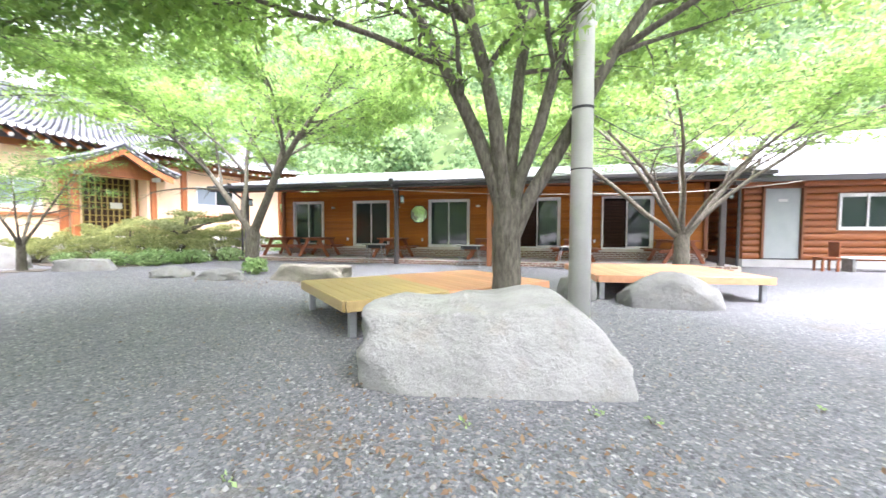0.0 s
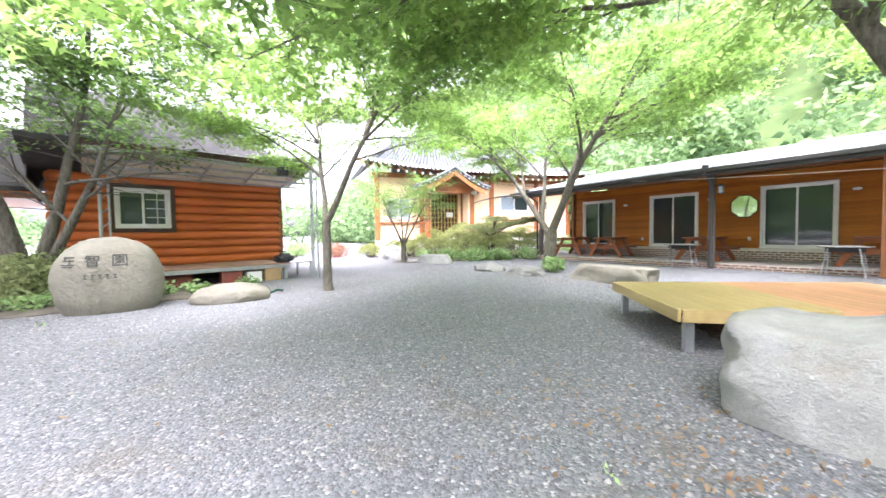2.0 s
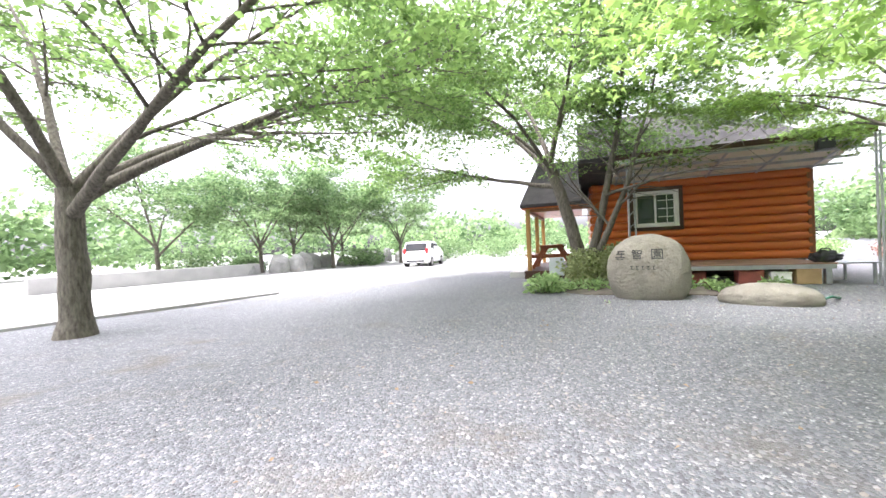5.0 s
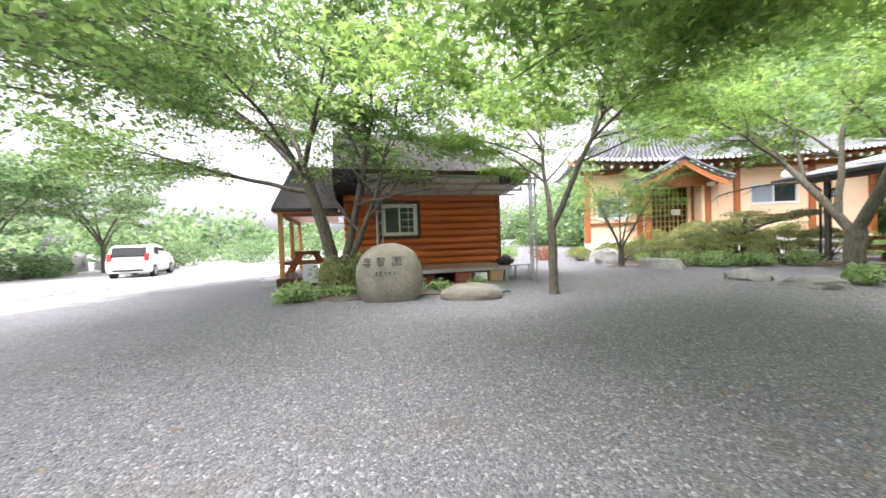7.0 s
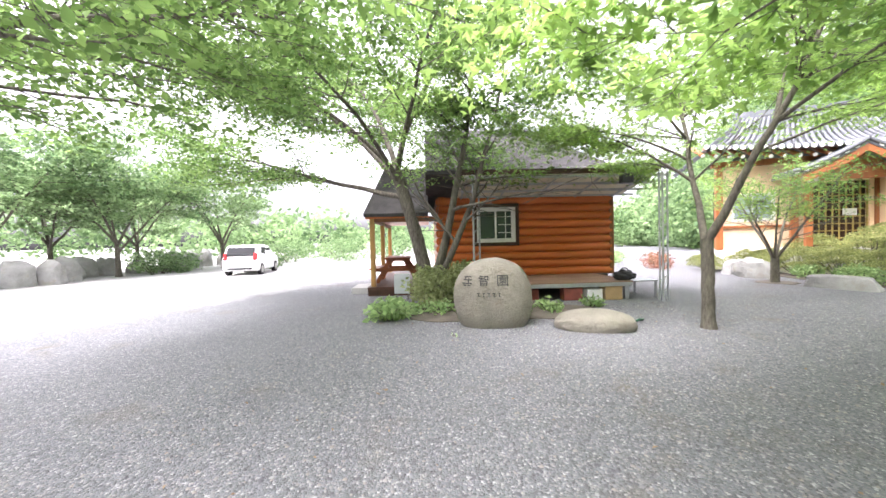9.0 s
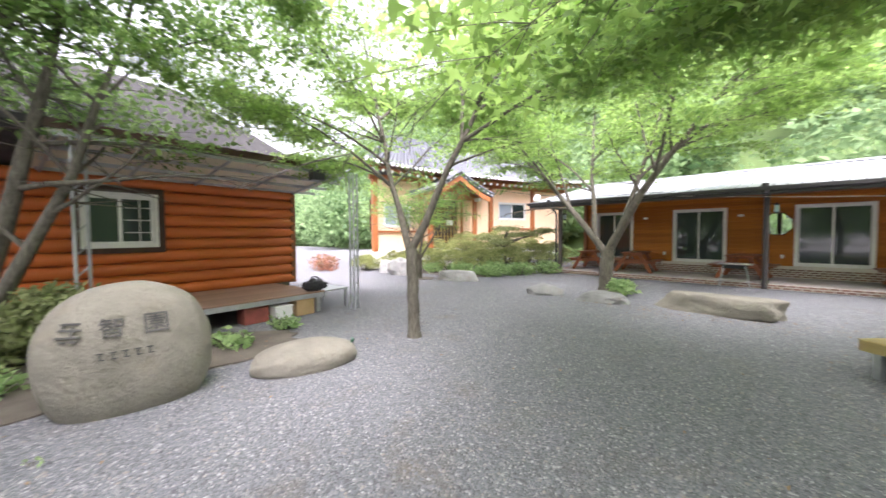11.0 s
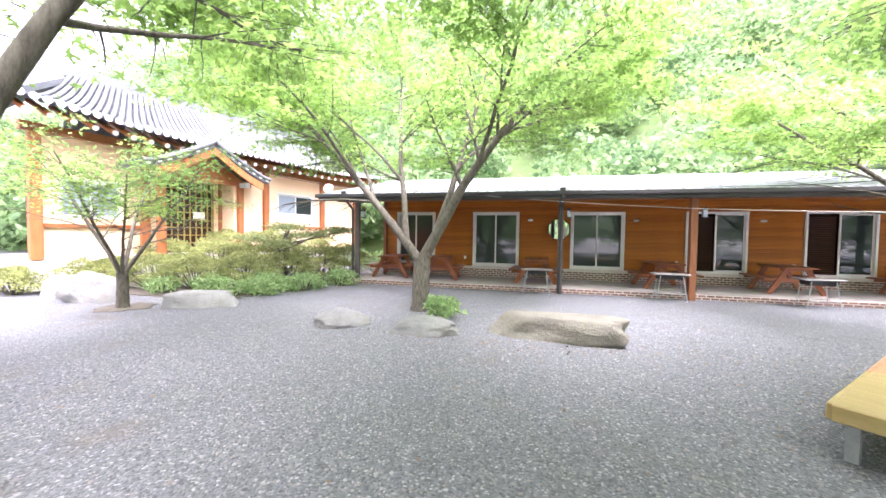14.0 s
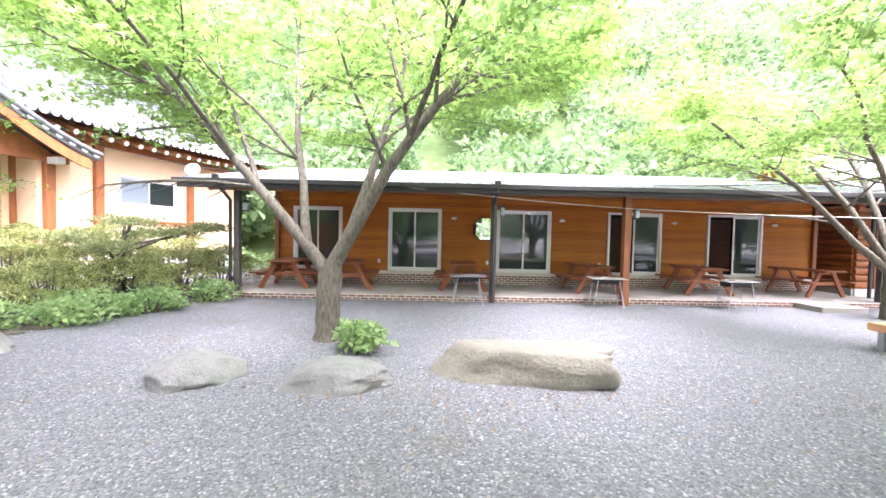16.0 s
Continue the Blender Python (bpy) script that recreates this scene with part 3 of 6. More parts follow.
def boulder(label, place, size, seed, mat, rz=0.0, name="boulder", rough=0.16, flat_top=0.0, lift=0.35, category="boulder", power=2.6, facets=8, ridge=()):
    """A stone: a squarish ball broken by noise and flat cuts, sunk a little into the ground; ridge: (place along it, share of the height) from end to end."""
    bm = bmesh.new()
    bmesh.ops.create_icosphere(bm, subdivisions=5, radius=1.0)
    off = Vector((seed * 7.3, seed * 3.1, seed * 1.7))
    rng = np.random.default_rng(int(seed * 100))
    cuts = []
    for _ in range(facets):
        n_ = Vector(rng.normal(0, 1, 3))
        n_.z = abs(n_.z) * 0.8
        n_.normalize()
        cuts.append((n_, rng.uniform(0.78, 0.98)))
    for v in bm.verts:
        p = v.co.copy()
        k = (abs(p.x) ** power + abs(p.y) ** power + abs(p.z) ** power) ** (-1 / power)
        p *= k
        nz = noise.noise(p * 1.1 + off) * rough * 1.6 + noise.noise(p * 2.7 + off) * rough * 0.7 + noise.noise(p * 7 + off) * rough * 0.16 + noise.noise(p * 17 + off) * rough * 0.06
        p *= 1 + nz
        for n_, far in cuts:
            over = p.dot(n_) - far
            if over > 0:
                p -= n_ * over * 0.82
        if flat_top and p.z > 1 - flat_top:
            p.z = 1 - flat_top + (p.z - 1 + flat_top) * 0.25
        if ridge and p.z > 0:
            p.z *= np.interp(p.x, [q[0] for q in ridge], [q[1] for q in ridge])
        v.co = Vector((p.x * size[0] / 2, p.y * size[1] / 2, p.z * size[2] * 0.62 + size[2] * lift))
    return solid(name, bm, mat, label, category, place=place, rz=rz, smooth=True)

# ---------------------------------------------------------------- ground
def ground_height(x, y):
    return 0.02 * noise.noise(Vector((x * 0.35, y * 0.35, 3.0)))


gv, gf = [], []
ticks = [-900, -400, -160, -80, -50] + [-36 + 0.75 * i for i in range(97)] + [50, 80, 160, 400, 900]
for y in ticks:
    for x in ticks:
        gv.append((x, y, ground_height(x, y) if abs(x) < 40 and abs(y) < 40 else -0.02))
kk = len(ticks)
for j in range(kk - 1):
    for i in range(kk - 1):
        gf.append((j * kk + i, j * kk + i + 1, (j + 1) * kk + i + 1, (j + 1) * kk + i))
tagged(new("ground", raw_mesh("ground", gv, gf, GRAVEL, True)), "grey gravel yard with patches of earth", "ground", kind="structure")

bm = prism([(9.0, -16.0), (-0.2, -14.6), (-0.9, -11.6), (9.5, -12.6)], "z", -0.06, 0.06)
shore = []
for k in range(120):
    f_ = k / 119
    x_ = 14 - 32 * f_
    shore.append((x_, -14.6 + 10.5 * max(0.0, f_ - 0.36) ** 1.15 + 0.45 * noise.noise(Vector((x_ * 0.9, 1.7, 0))) + 0.2 * noise.noise(Vector((x_ * 3.1, 4.7, 0)))))
# this sheet carries the painted-in sunlight of the open drive
solid("driveway", prism(shore + [(-34, -4), (-34, -20), (14, -20.5)], "z", -0.05, 0.026), SUNLIT_GRAVEL, "gravel drive where the car stands, made pale to paint in sunlight", "driveway", "structure")
solid("road", bm, CONCRETE_ROAD, "pale concrete driveway slab beside the gravel", "road", "structure")

# ---------------------------------------------------------------- long lodge
WX0, WX1, WY = -4.95, 12.33, 13.5
DOORS = [(-4.46, -2.93), (-1.46, 0.23), (2.0, 3.75), (5.59, 7.34), (8.84, 10.64)]
SILL, HEAD = 0.517, 2.515
WALLTOP = 2.95
lodge = thing("lodge", (0, 0, 0), "long single-storey lodge with orange stained wood siding and five sliding windows", "building")
ycore = WY + 0.05
# wall behind the boards, with openings
edges = [WX0] + [v for d in DOORS for v in d] + [WX1]
for i in range(0, len(edges), 2):
    part("wall_panel", boxes((((edges[i] + edges[i + 1]) / 2, ycore + 0.1, (0.1 + WALLTOP) / 2), (edges[i + 1] - edges[i], 0.2, WALLTOP - 0.1))), SIDING, lodge)
for a, b in DOORS:
    part("wall_panel", boxes((((a + b) / 2, ycore + 0.1, (HEAD + WALLTOP) / 2), (b - a, 0.2, WALLTOP - HEAD))), SIDING, lodge)
    part("wall_panel", boxes((((a + b) / 2, ycore + 0.1, (0.1 + SILL) / 2), (b - a, 0.2, SILL - 0.1))), SIDING, lodge)
part("back_wall", boxes((((WX0 + WX1) / 2, 18.4, 1.7), (WX1 - WX0, 0.2, 3.4)), ((WX0 + 0.1, 16, 1.6), (0.2, 4.6, 3.0)), ((WX1 - 0.1, 16, 1.6), (0.2, 4.6, 3.0))), LOG, lodge)
part("inner_floor", boxes((((WX0 + WX1) / 2, 16, 0.3), (WX1 - WX0 - 0.4, 4.5, 0.1))), DARKWOOD, lodge)


def half_log(length, h, depth, axis="x", seg=9):
    """A rounded log face: back flat, front bowed."""
    prof = [(0, -h / 2)] + [(-depth * math.sin(math.pi * k / seg) ** 0.8, -h / 2 * math.cos(math.pi * k / seg)) for k in range(1, seg)] + [(0, h / 2)]
    return prism(prof, axis, -length / 2, length / 2)


# siding boards, one object each, between and above the openings
spans = [(edges[i], edges[i + 1]) for i in range(0, len(edges), 2)]
BH = 0.137
board_me = {}
rows = int((WALLTOP - SILL) / BH)
for r in range(rows):
    zc = SILL + (r + 0.5) * BH
    use = spans if zc + BH / 2 < HEAD + 0.06 else [(WX0, 3.4), (3.4, WX1)]
    for a, b in use:
        a2, b2 = (a + 0.03 if a != WX0 and zc < HEAD else a), (b - 0.03 if b != WX1 and zc < HEAD else b)
        key = round(b2 - a2, 3)
        if key not in board_me:
            board_me[key] = mesh_of("board", prism([(0, -BH / 2 + 0.004), (-0.022, -BH / 2 + 0.004), (-0.026, -BH / 2 + 0.012), (-0.012, BH / 2 - 0.006), (-0.004, BH / 2 - 0.002), (0, BH / 2 - 0.002)], "x", -key / 2, key / 2), SIDING)
        piece("board", board_me[key], lodge, pose((a2 + b2) / 2, ycore - 0.002, zc))
part("corner_trim", boxes(((WX0 - 0.01, WY, 1.6), (0.12, 0.16, 2.7))), POSTWOOD, lodge)
part("corner_trim", boxes(((WX1 + 0.01, WY, 1.6), (0.12, 0.16, 2.7))), POSTWOOD, lodge)


def sliding_window(parent, a, b, z0, z1, y, open_side, mats=(GLASS, GLASS)):
    w = thing("window", (0, 0, 0), "", "")
    w.parent = parent
    t = 0.065
    part("window_frame", boxes((((a + b) / 2, y, z1 - t / 2), (b - a, 0.14, t)), (((a + b) / 2, y, z0 + t / 2), (b - a, 0.16, t)),
                               ((a + t / 2, y, (z0 + z1) / 2), (t, 0.138, z1 - z0 - 2 * t)), ((b - t / 2, y, (z0 + z1) / 2), (t, 0.138, z1 - z0 - 2 * t))), WHITEFRAME, w, "white plastic window frame")
    mid = (a + b) / 2
    for k, (p, q) in enumerate(((a + t, mid + 0.03), (mid - 0.03, b - t))):
        yy = y + (0.0 if k else 0.035)
        s = 0.05
        if open_side == "left" and k == 0:
            continue
        part("sash", boxes((((p + q) / 2, yy, z1 - t - s / 2), (q - p, 0.03, s)), (((p + q) / 2, yy, z0 + t + s / 2), (q - p, 0.03, s)),
                           ((p + s / 2, yy, (z0 + z1) / 2), (s, 0.029, z1 - z0 - 2 * t - 2 * s)), ((q - s / 2, yy, (z0 + z1) / 2), (s, 0.029, z1 - z0 - 2 * t - 2 * s))), WHITEFRAME, w, "white sliding sash")
        part("pane", boxes((((p + q) / 2, yy, (z0 + z1) / 2), (q - p - 2 * s, 0.01, z1 - z0 - 2 * t - 2 * s))), mats[k], w, "dark reflecting glass")
    if open_side == "left":
        slat_me = mesh_of("slat", boxes(((0, 0, 0), (mid - a - 2 * t, 0.02, 0.03))), DARKWOOD)
        for i in range(int((z1 - z0 - 0.2) / 0.055)):
            piece("slat", slat_me, w, pose((a + mid) / 2, y + 0.06, z0 + 0.11 + i * 0.055, 25))
    return w


for i, (a, b) in enumerate(DOORS):
    sliding_window(lodge, a, b, SILL, HEAD, ycore - 0.01, "left" if i in (3, 4) else "none")
    # a near-black sheet behind each opening stands for the room's shade
    part("interior", boxes((((a + b) / 2, ycore + 0.75, 1.5), (b - a + 0.5, 0.02, 2.2))), ROOM_SHADE, lodge, "near-black sheet painting in the unlit room behind the glass")

# roof, gutter and fascia
EY, EZ = 10.55, 2.86
RX0, RX1 = -6.05, 12.75
bm = prism([(EY, EZ - 0.03), (EY, EZ + 0.03), (16.2, 4.05), (19.2, 3.4), (19.2, 3.32), (16.2, 3.97)], "x", RX0 + 0.02, RX1 - 0.02)
part("roof_deck", bm, POSTWOOD, lodge, "brown boarded roof underside")
nrib = int((RX1 - RX0) / 0.28)
rib_me = mesh_of("roof_rib", beams(((0, EY - 0.03, EZ + 0.062), (0, 16.2, 4.085), 0.05, 0.03)), METALROOF)
for i in range(nrib):
    piece("roof_rib", rib_me, lodge, pose(RX0 + 0.14 + i * (RX1 - RX0) / nrib, 0, 0))
part("ridge_cap", boxes((((RX0 + RX1) / 2, 16.2, 4.11), (RX1 - RX0, 0.3, 0.06))), METALROOF, lodge)
sheet = prism([(EY - 0.05, EZ + 0.03), (EY - 0.05, EZ + 0.045), (16.2, 4.066), (19.25, 3.42), (19.25, 3.4), (16.2, 4.05)], "x", RX0, RX1)
part("roof_sheet", sheet, METALROOF, lodge, "pale ribbed metal roof")
part("gutter", boxes((((RX0 + RX1) / 2, EY - 0.12, EZ - 0.02), (RX1 - RX0 + 0.1, 0.13, 0.11)), (((RX0 + RX1) / 2, EY - 0.05, EZ - 0.12), (RX1 - RX0, 0.03, 0.12)), bevel=0.012), GUTTER, lodge, "dark brown eaves gutter")
bm = bmesh.new()
for i in range(24):
    x = RX0 + 0.3 + i * (RX1 - RX0 - 0.6) / 23
    beam(bm, (x, EY + 0.05, EZ - 0.075), (x, WY + 0.1, EZ - 0.075 + (WY - EY) * 0.211), 0.06, 0.09)
part("rafter", bm, POSTWOOD, lodge)
part("front_beam", beams(((RX0 + 0.4, 11.1, 2.78), (RX1 - 0.3, 11.1, 2.78), 0.12, 0.16)), POSTWOOD, lodge)
# posts on the terrace edge
for x, y, mat, lab, s in ((-5.0, 11.2, GREYPOST, "grey painted square post", 0.14), (1.5, 10.97, GREYPOST, "grey painted square post", 0.14),
                          (4.85, 10.9, POSTWOOD, "brown wooden post", 0.17), (11.85, 11.2, GREYPOST, "grey painted square post", 0.15)):
    part("post", boxes(((x, y, 1.36), (s, s, 2.75)), bevel=0.008), mat, lodge, lab)
for x, y in ((-5.12, 11.08), (1.5, 10.85)):
    part("downpipe", rods(((x, y, 0.05), (x, y, 2.45), 0.04), ((x, y, 2.45), (x, EY - 0.1, 2.8), 0.04), ((x, EY - 0.11, 2.72), (x, EY - 0.11, 2.98), 0.08)), GUTTER, lodge, "dark rain pipe with a hopper")

# terrace slab with a brick edge
TX0, TX1, TY = -5.3, 12.3, 11.0
tagged(solid("terrace", boxes((((TX0 + TX1) / 2, (TY + 13.5) / 2 + 0.06, 0.05), (TX1 - TX0, 13.5 - TY - 0.1, 0.18))), TERRACE), "worn concrete terrace slab along the lodge", "terrace", kind="structure")
edge = solid("terrace_edge", boxes((((TX0 + TX1) / 2, TY + 0.052, 0.03), (TX1 - TX0, 0.1, 0.2))), MORTAR, "brick edging of the terrace with pale mortar joints", "brick edging", "structure")
base = solid("brick_base", boxes((((WX0 + WX1) / 2, WY - 0.03, 0.325), (WX1 - WX0, 0.1, 0.37))), MORTAR, "low brick plinth under the sliding windows", "brick plinth", "structure")

# ---------------------------------------------------------------- log house beyond the lodge
side_house = thing("log_house", (0, 0, 0), "orange log house with a grey door and pale metal roof", "building")
SX0, SX1, SY = 13.3, 22.0, 13.1
bm = bmesh.new()
for a, b, z0, z1 in ((SX0, 13.86, 0.25, 2.9), (13.86, 14.98, 2.62, 2.9), (14.98, 15.98, 0.25, 2.9), (15.98, 17.6, 0.25, 1.25), (15.98, 17.6, 2.45, 2.9), (17.6, SX1, 0.25, 2.9)):
    box(bm, ((a + b) / 2, SY + 0.12, (z0 + z1) / 2), (b - a, 0.2, z1 - z0))
box(bm, (SX0 + 0.12, SY + 3.2, 2.0), (0.2, 6.0, 3.6))
box(bm, (SX1 - 0.1, SY + 3.2, 2.0), (0.2, 6.0, 3.6))
box(bm, ((SX0 + SX1) / 2, SY + 6.2, 2.0), (SX1 - SX0, 0.2, 3.6))
part("wall", bm, LOG_B, side_house)
part("foundation", boxes((((SX0 + SX1) / 2, SY + 0.1, 0.12), (SX1 - SX0, 0.3, 0.26)), ((SX0 + 0.1, SY + 3, 0.12), (0.3, 6, 0.26))), CONCRETE_ROAD, side_house)
LH = 0.222
lmes = {}
for r in range(12):
    zc = 0.25 + LH * (r + 0.5)
    for a, b, z0, z1 in ((SX0, 13.84, 0, 9), (15.0, 15.92, 0, 9), (15.92, 17.66, 0, 1.2), (15.92, 17.66, 2.5, 9), (17.66, 21.9, 0, 9)):
        if z0 < zc < z1:
            key = ("x", round(b - a, 2))
            if key not in lmes:
                lmes[key] = mesh_of("log", half_log(key[1], LH, 0.075), LOG_B, False)
            piece("log", lmes[key], side_house, pose((a + b) / 2, SY + 0.02, zc))
    key = ("y", 6.0)
    if key not in lmes:
        lmes[key] = mesh_of("log", half_log(6.1, LH, 0.075), LOG_B)
    piece("log", lmes[key], side_house, pose(SX0 + 0.02, SY + 3.1, zc, 0, 0, -90))
part("door_frame", boxes(((13.85, SY - 0.02, 1.5), (0.07, 0.2, 2.4)), ((14.99, SY - 0.02, 1.5), (0.07, 0.2, 2.4)), ((14.42, SY - 0.02, 2.68), (1.2, 0.2, 0.07))), POSTWOOD, side_house)
dr = part("door", boxes(((14.42, SY + 0.02, 1.47), (1.06, 0.05, 2.36)), bevel=0.006), GREYDOOR, side_house, "plain grey steel door")
part("door_handle", rods(((13.98, SY - 0.05, 1.3), (13.98, SY - 0.05, 1.45), 0.015)), STEEL, dr, "steel handle")
part("sign", boxes(((14.45, SY - 0.015, 2.25), (0.26, 0.012, 0.09))), WHITEPAINT, side_house, "small white door plate")
sliding_window(side_house, 15.98, 17.6, 1.25, 2.45, SY, "none")
# dark sheet in place of the unlit room of the log house
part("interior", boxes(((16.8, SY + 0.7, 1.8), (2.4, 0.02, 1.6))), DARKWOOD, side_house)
bm = prism([(SY - 1.25, 2.82), (SY - 1.25, 2.92), (SY + 3.1, 5.15), (SY + 7.0, 2.95), (SY + 7.0, 2.82), (SY + 3.1, 5.02)], "x", SX0 - 0.5, SX1 + 0.5)
part("roof", bm, METALROOF, side_house, "pale metal roof washed out by the sky")
part("gable", prism([(SY + 0.1, 2.85), (SY + 3.1, 4.9), (SY + 6.1, 2.85)], "x", SX0 + 0.02, SX0 + 0.2), LOG_B, side_house)
part("fascia", boxes((((SX0 + SX1) / 2, SY - 1.3, 2.82), (SX1 - SX0 + 1.0, 0.1, 0.17))), GUTTER, side_house, "dark eaves board")

# ---------------------------------------------------------------- log cabin with deck and porch
cabin = thing("log_cabin", (-6.93, 0.79, 0), "orange log cabin with dark shingle roof, porch and canopy frame", "building", rz=98.8)
CU0, CW, CZ0, CZ1 = -5.05, 4.2, 0.42, 2.72
bm = bmesh.new()
for a, b, z0, z1 in ((CU0, -3.96, CZ0, CZ1), (-2.84, 0, CZ0, CZ1), (-3.96, -2.84, CZ0, 1.40), (-3.96, -2.84, 2.41, CZ1)):
    box(bm, ((a + b) / 2, 0.12, (z0 + z1) / 2), (b - a, 0.2, z1 - z0))
box(bm, (CU0 + 0.1, CW / 2 + 0.1, 1.6), (0.2, CW, 2.4))
box(bm, (-0.1, CW / 2 + 0.1, 1.6), (0.2, CW, 2.4))
box(bm, (CU0 / 2, CW + 0.1, 1.6), (-CU0, 0.2, 2.4))
part("wall", bm, LOG, cabin)
CH = 0.23
cme = {}
for r in range(10):
    zc = CZ0 + CH * (r + 0.5)
    for a, b, z0, z1 in ((CU0, -4.02, 0, 9), (-4.02, -2.78, 0, 1.33), (-4.02, -2.78, 2.48, 9), (-2.78, 0.0, 0, 9)):
        if z0 < zc < z1:
            key = round(b - a, 2)
            if key not in cme:
                cme[key] = mesh_of("log", half_log(key, CH, 0.1), LOG_X)
            piece("log", cme[key], cabin, pose((a + b) / 2, 0.02, zc))
    for x, yaw in ((0.0 - 0.02, 90), (CU0 + 0.02, -90)):
        if "end" not in cme:
            cme["end"] = mesh_of("log", half_log(CW, CH, 0.1), LOG_X)
        piece("log", cme["end"], cabin, pose(x, CW / 2 + 0.1, zc, 0, 0, yaw))
part("corner_post", boxes(((0.0, -0.01, 1.56), (0.13, 0.13, 2.3)), bevel=0.01), POSTWOOD, cabin)
part("window_surround", boxes(((-3.4, -0.04, 2.46), (1.32, 0.12, 0.1)), ((-3.4, -0.04, 1.35), (1.32, 0.12, 0.1)), ((-4.01, -0.04, 1.9), (0.1, 0.12, 1.01)), ((-2.79, -0.04, 1.9), (0.1, 0.12, 1.01))), DARKWOOD, cabin, "dark brown window surround")
win = sliding_window(cabin, -3.96, -2.84, 1.40, 2.41, -0.02, "none")
bm = bmesh.new()
for k in (1, 2, 3):
    box(bm, (-3.12, -0.035, 1.45 + k * 0.23), (0.44, 0.012, 0.018))
box(bm, (-3.12, -0.035, 1.9), (0.018, 0.012, 0.86))
part("glazing_bar", bm, WHITEFRAME, win, "thin white glazing bars")
# the cabin's unlit inside, painted as one dark sheet
part("interior", boxes(((-3.4, 0.6, 1.9), (1.5, 0.02, 1.3))), DARKWOOD, cabin)
# main roof: steep below, flatter towards the ridge; cream underside over the deck
bm = prism([(-1.75, 3.08), (-1.78, 3.17), (0.3, 3.62), (1.5, 5.05), (2.6, 5.4), (3.9, 4.9), (4.9, 2.75), (4.8, 2.65), (0.1, 2.75)], "x", CU0 - 0.35, 0.32)
for v in bm.verts:
    if v.co.x > 0 and v.co.z > 4:
        v.co.x -= 2.3
part("roof", bm, SHINGLE, cabin, "dark grey shingle roof")
part("soffit", prism([(-1.72, 3.01), (-1.72, 3.07), (0.0, 2.745), (0.0, 2.70)], "x", -4.5, 0.28), SOFFIT, cabin, "cream boarded soffit")
bm = bmesh.new()
for v, zz in ((-1.74, 2.99), (-1.2, 2.89), (-0.65, 2.79), (-0.12, 2.71)):
    beam(bm, (-4.45, v, zz), (0.6, v, zz), 0.05, 0.06)
for u in (-4.4, -3.3, -2.2, -1.1, 0.0):
    beam(bm, (u, -1.72, 2.96), (u, -0.1, 2.67), 0.035, 0.04)
part("canopy_frame", bm, STEEL, cabin, "steel purlins under the canopy")
part("eaves_board", beams(((-4.6, -1.78, 3.11), (0.32, -1.78, 3.11), 0.04, 0.12)), DARKWOOD, cabin)
# lower porch roof
bm = prism([(-0.55, 2.18), (-0.58, 2.26), (0.75, 3.7), (3.4, 3.7), (4.75, 2.26), (4.7, 2.16)], "x", CU0 - 2.05, CU0 - 0.3)
for v in bm.verts:
    if v.co.x < CU0 - 1 and v.co.z > 3:
        v.co.x += 0.45
part("porch_roof", bm, SHINGLE, cabin, "dark shingle porch roof")
part("porch_ceiling", boxes(((CU0 - 1.15, 2.05, 2.15), (1.75, 5.0, 0.04))), LOG_X, cabin, "orange boarded porch ceiling")
for u, v in ((CU0 - 1.85, -0.35), (CU0 - 1.85, 2.0), (CU0 - 1.85, 4.4)):
    part("porch_post", boxes(((u, v, 1.13), (0.13, 0.13, 2.1)), bevel=0.01), material("yellow_post", (0.42, 0.24, 0.07), (0.3, 0.16, 0.045), 4, 0.5, stretch=(4, 4, 0.5)), cabin, "yellowish porch post")
part("porch_beam", beams(((CU0 - 1.85, -0.4, 2.1), (CU0 - 1.85, 4.5, 2.1), 0.1, 0.14), ((CU0 - 1.9, -0.35, 2.1), (CU0, -0.35, 2.1), 0.1, 0.14)), POSTWOOD, cabin)
part("porch_floor", boxes(((CU0 - 1.0, 2.0, 0.2), (2.0, 5.0, 0.1)), ((CU0 - 1.0, -0.42, 0.1), (2.0, 0.05, 0.3))), DARKWOOD, cabin, "dark wooden porch floor")
part("foundation", boxes((((CU0) / 2, 1.9, 0.2), (-CU0 - 0.3, 4.0, 0.45))), EARTH, cabin)
part("step", boxes(((CU0 - 2.3, 0.6, 0.08), (0.5, 1.1, 0.2)), bevel=0.01), CONCRETE_ROAD, cabin, "concrete step")
# deck in front
deck = thing("deck", (-6.93, 0.79, 0), "weathered timber deck on steel posts before the log cabin", "deck", rz=98.8)
DEKW = material("deck_board", (0.33, 0.2, 0.14), (0.22, 0.13, 0.09), 3, 0.7, stretch=(0.4, 4, 4), spread=0.15)
pl = mesh_of("plank", boxes(((0, 0, 0), (3.95, 0.14, 0.03)), bevel=0.004), DEKW)
for i in range(14):
    piece("plank", pl, deck, pose(-2.5, -0.1 - i * 0.148, 0.42))
part("deck_frame", beams(((-4.4, -2.08, 0.36), (-0.55, -2.08, 0.36), 0.05, 0.09), ((-4.4, -0.15, 0.36), (-0.55, -0.15, 0.36), 0.05, 0.09), ((-2.0, -2.0, 0.36), (-2.0, -0.2, 0.36), 0.05, 0.09)), STEEL, deck, "grey steel deck frame")
for u, v in ((-2.0, -1.95), (-0.65, -2.0), (-4.2, -1.95), (-0.65, -0.3)):
    part("deck_post", boxes(((u, v, 0.16), (0.1, 0.1, 0.38))), STEEL, deck, "square galvanised post")
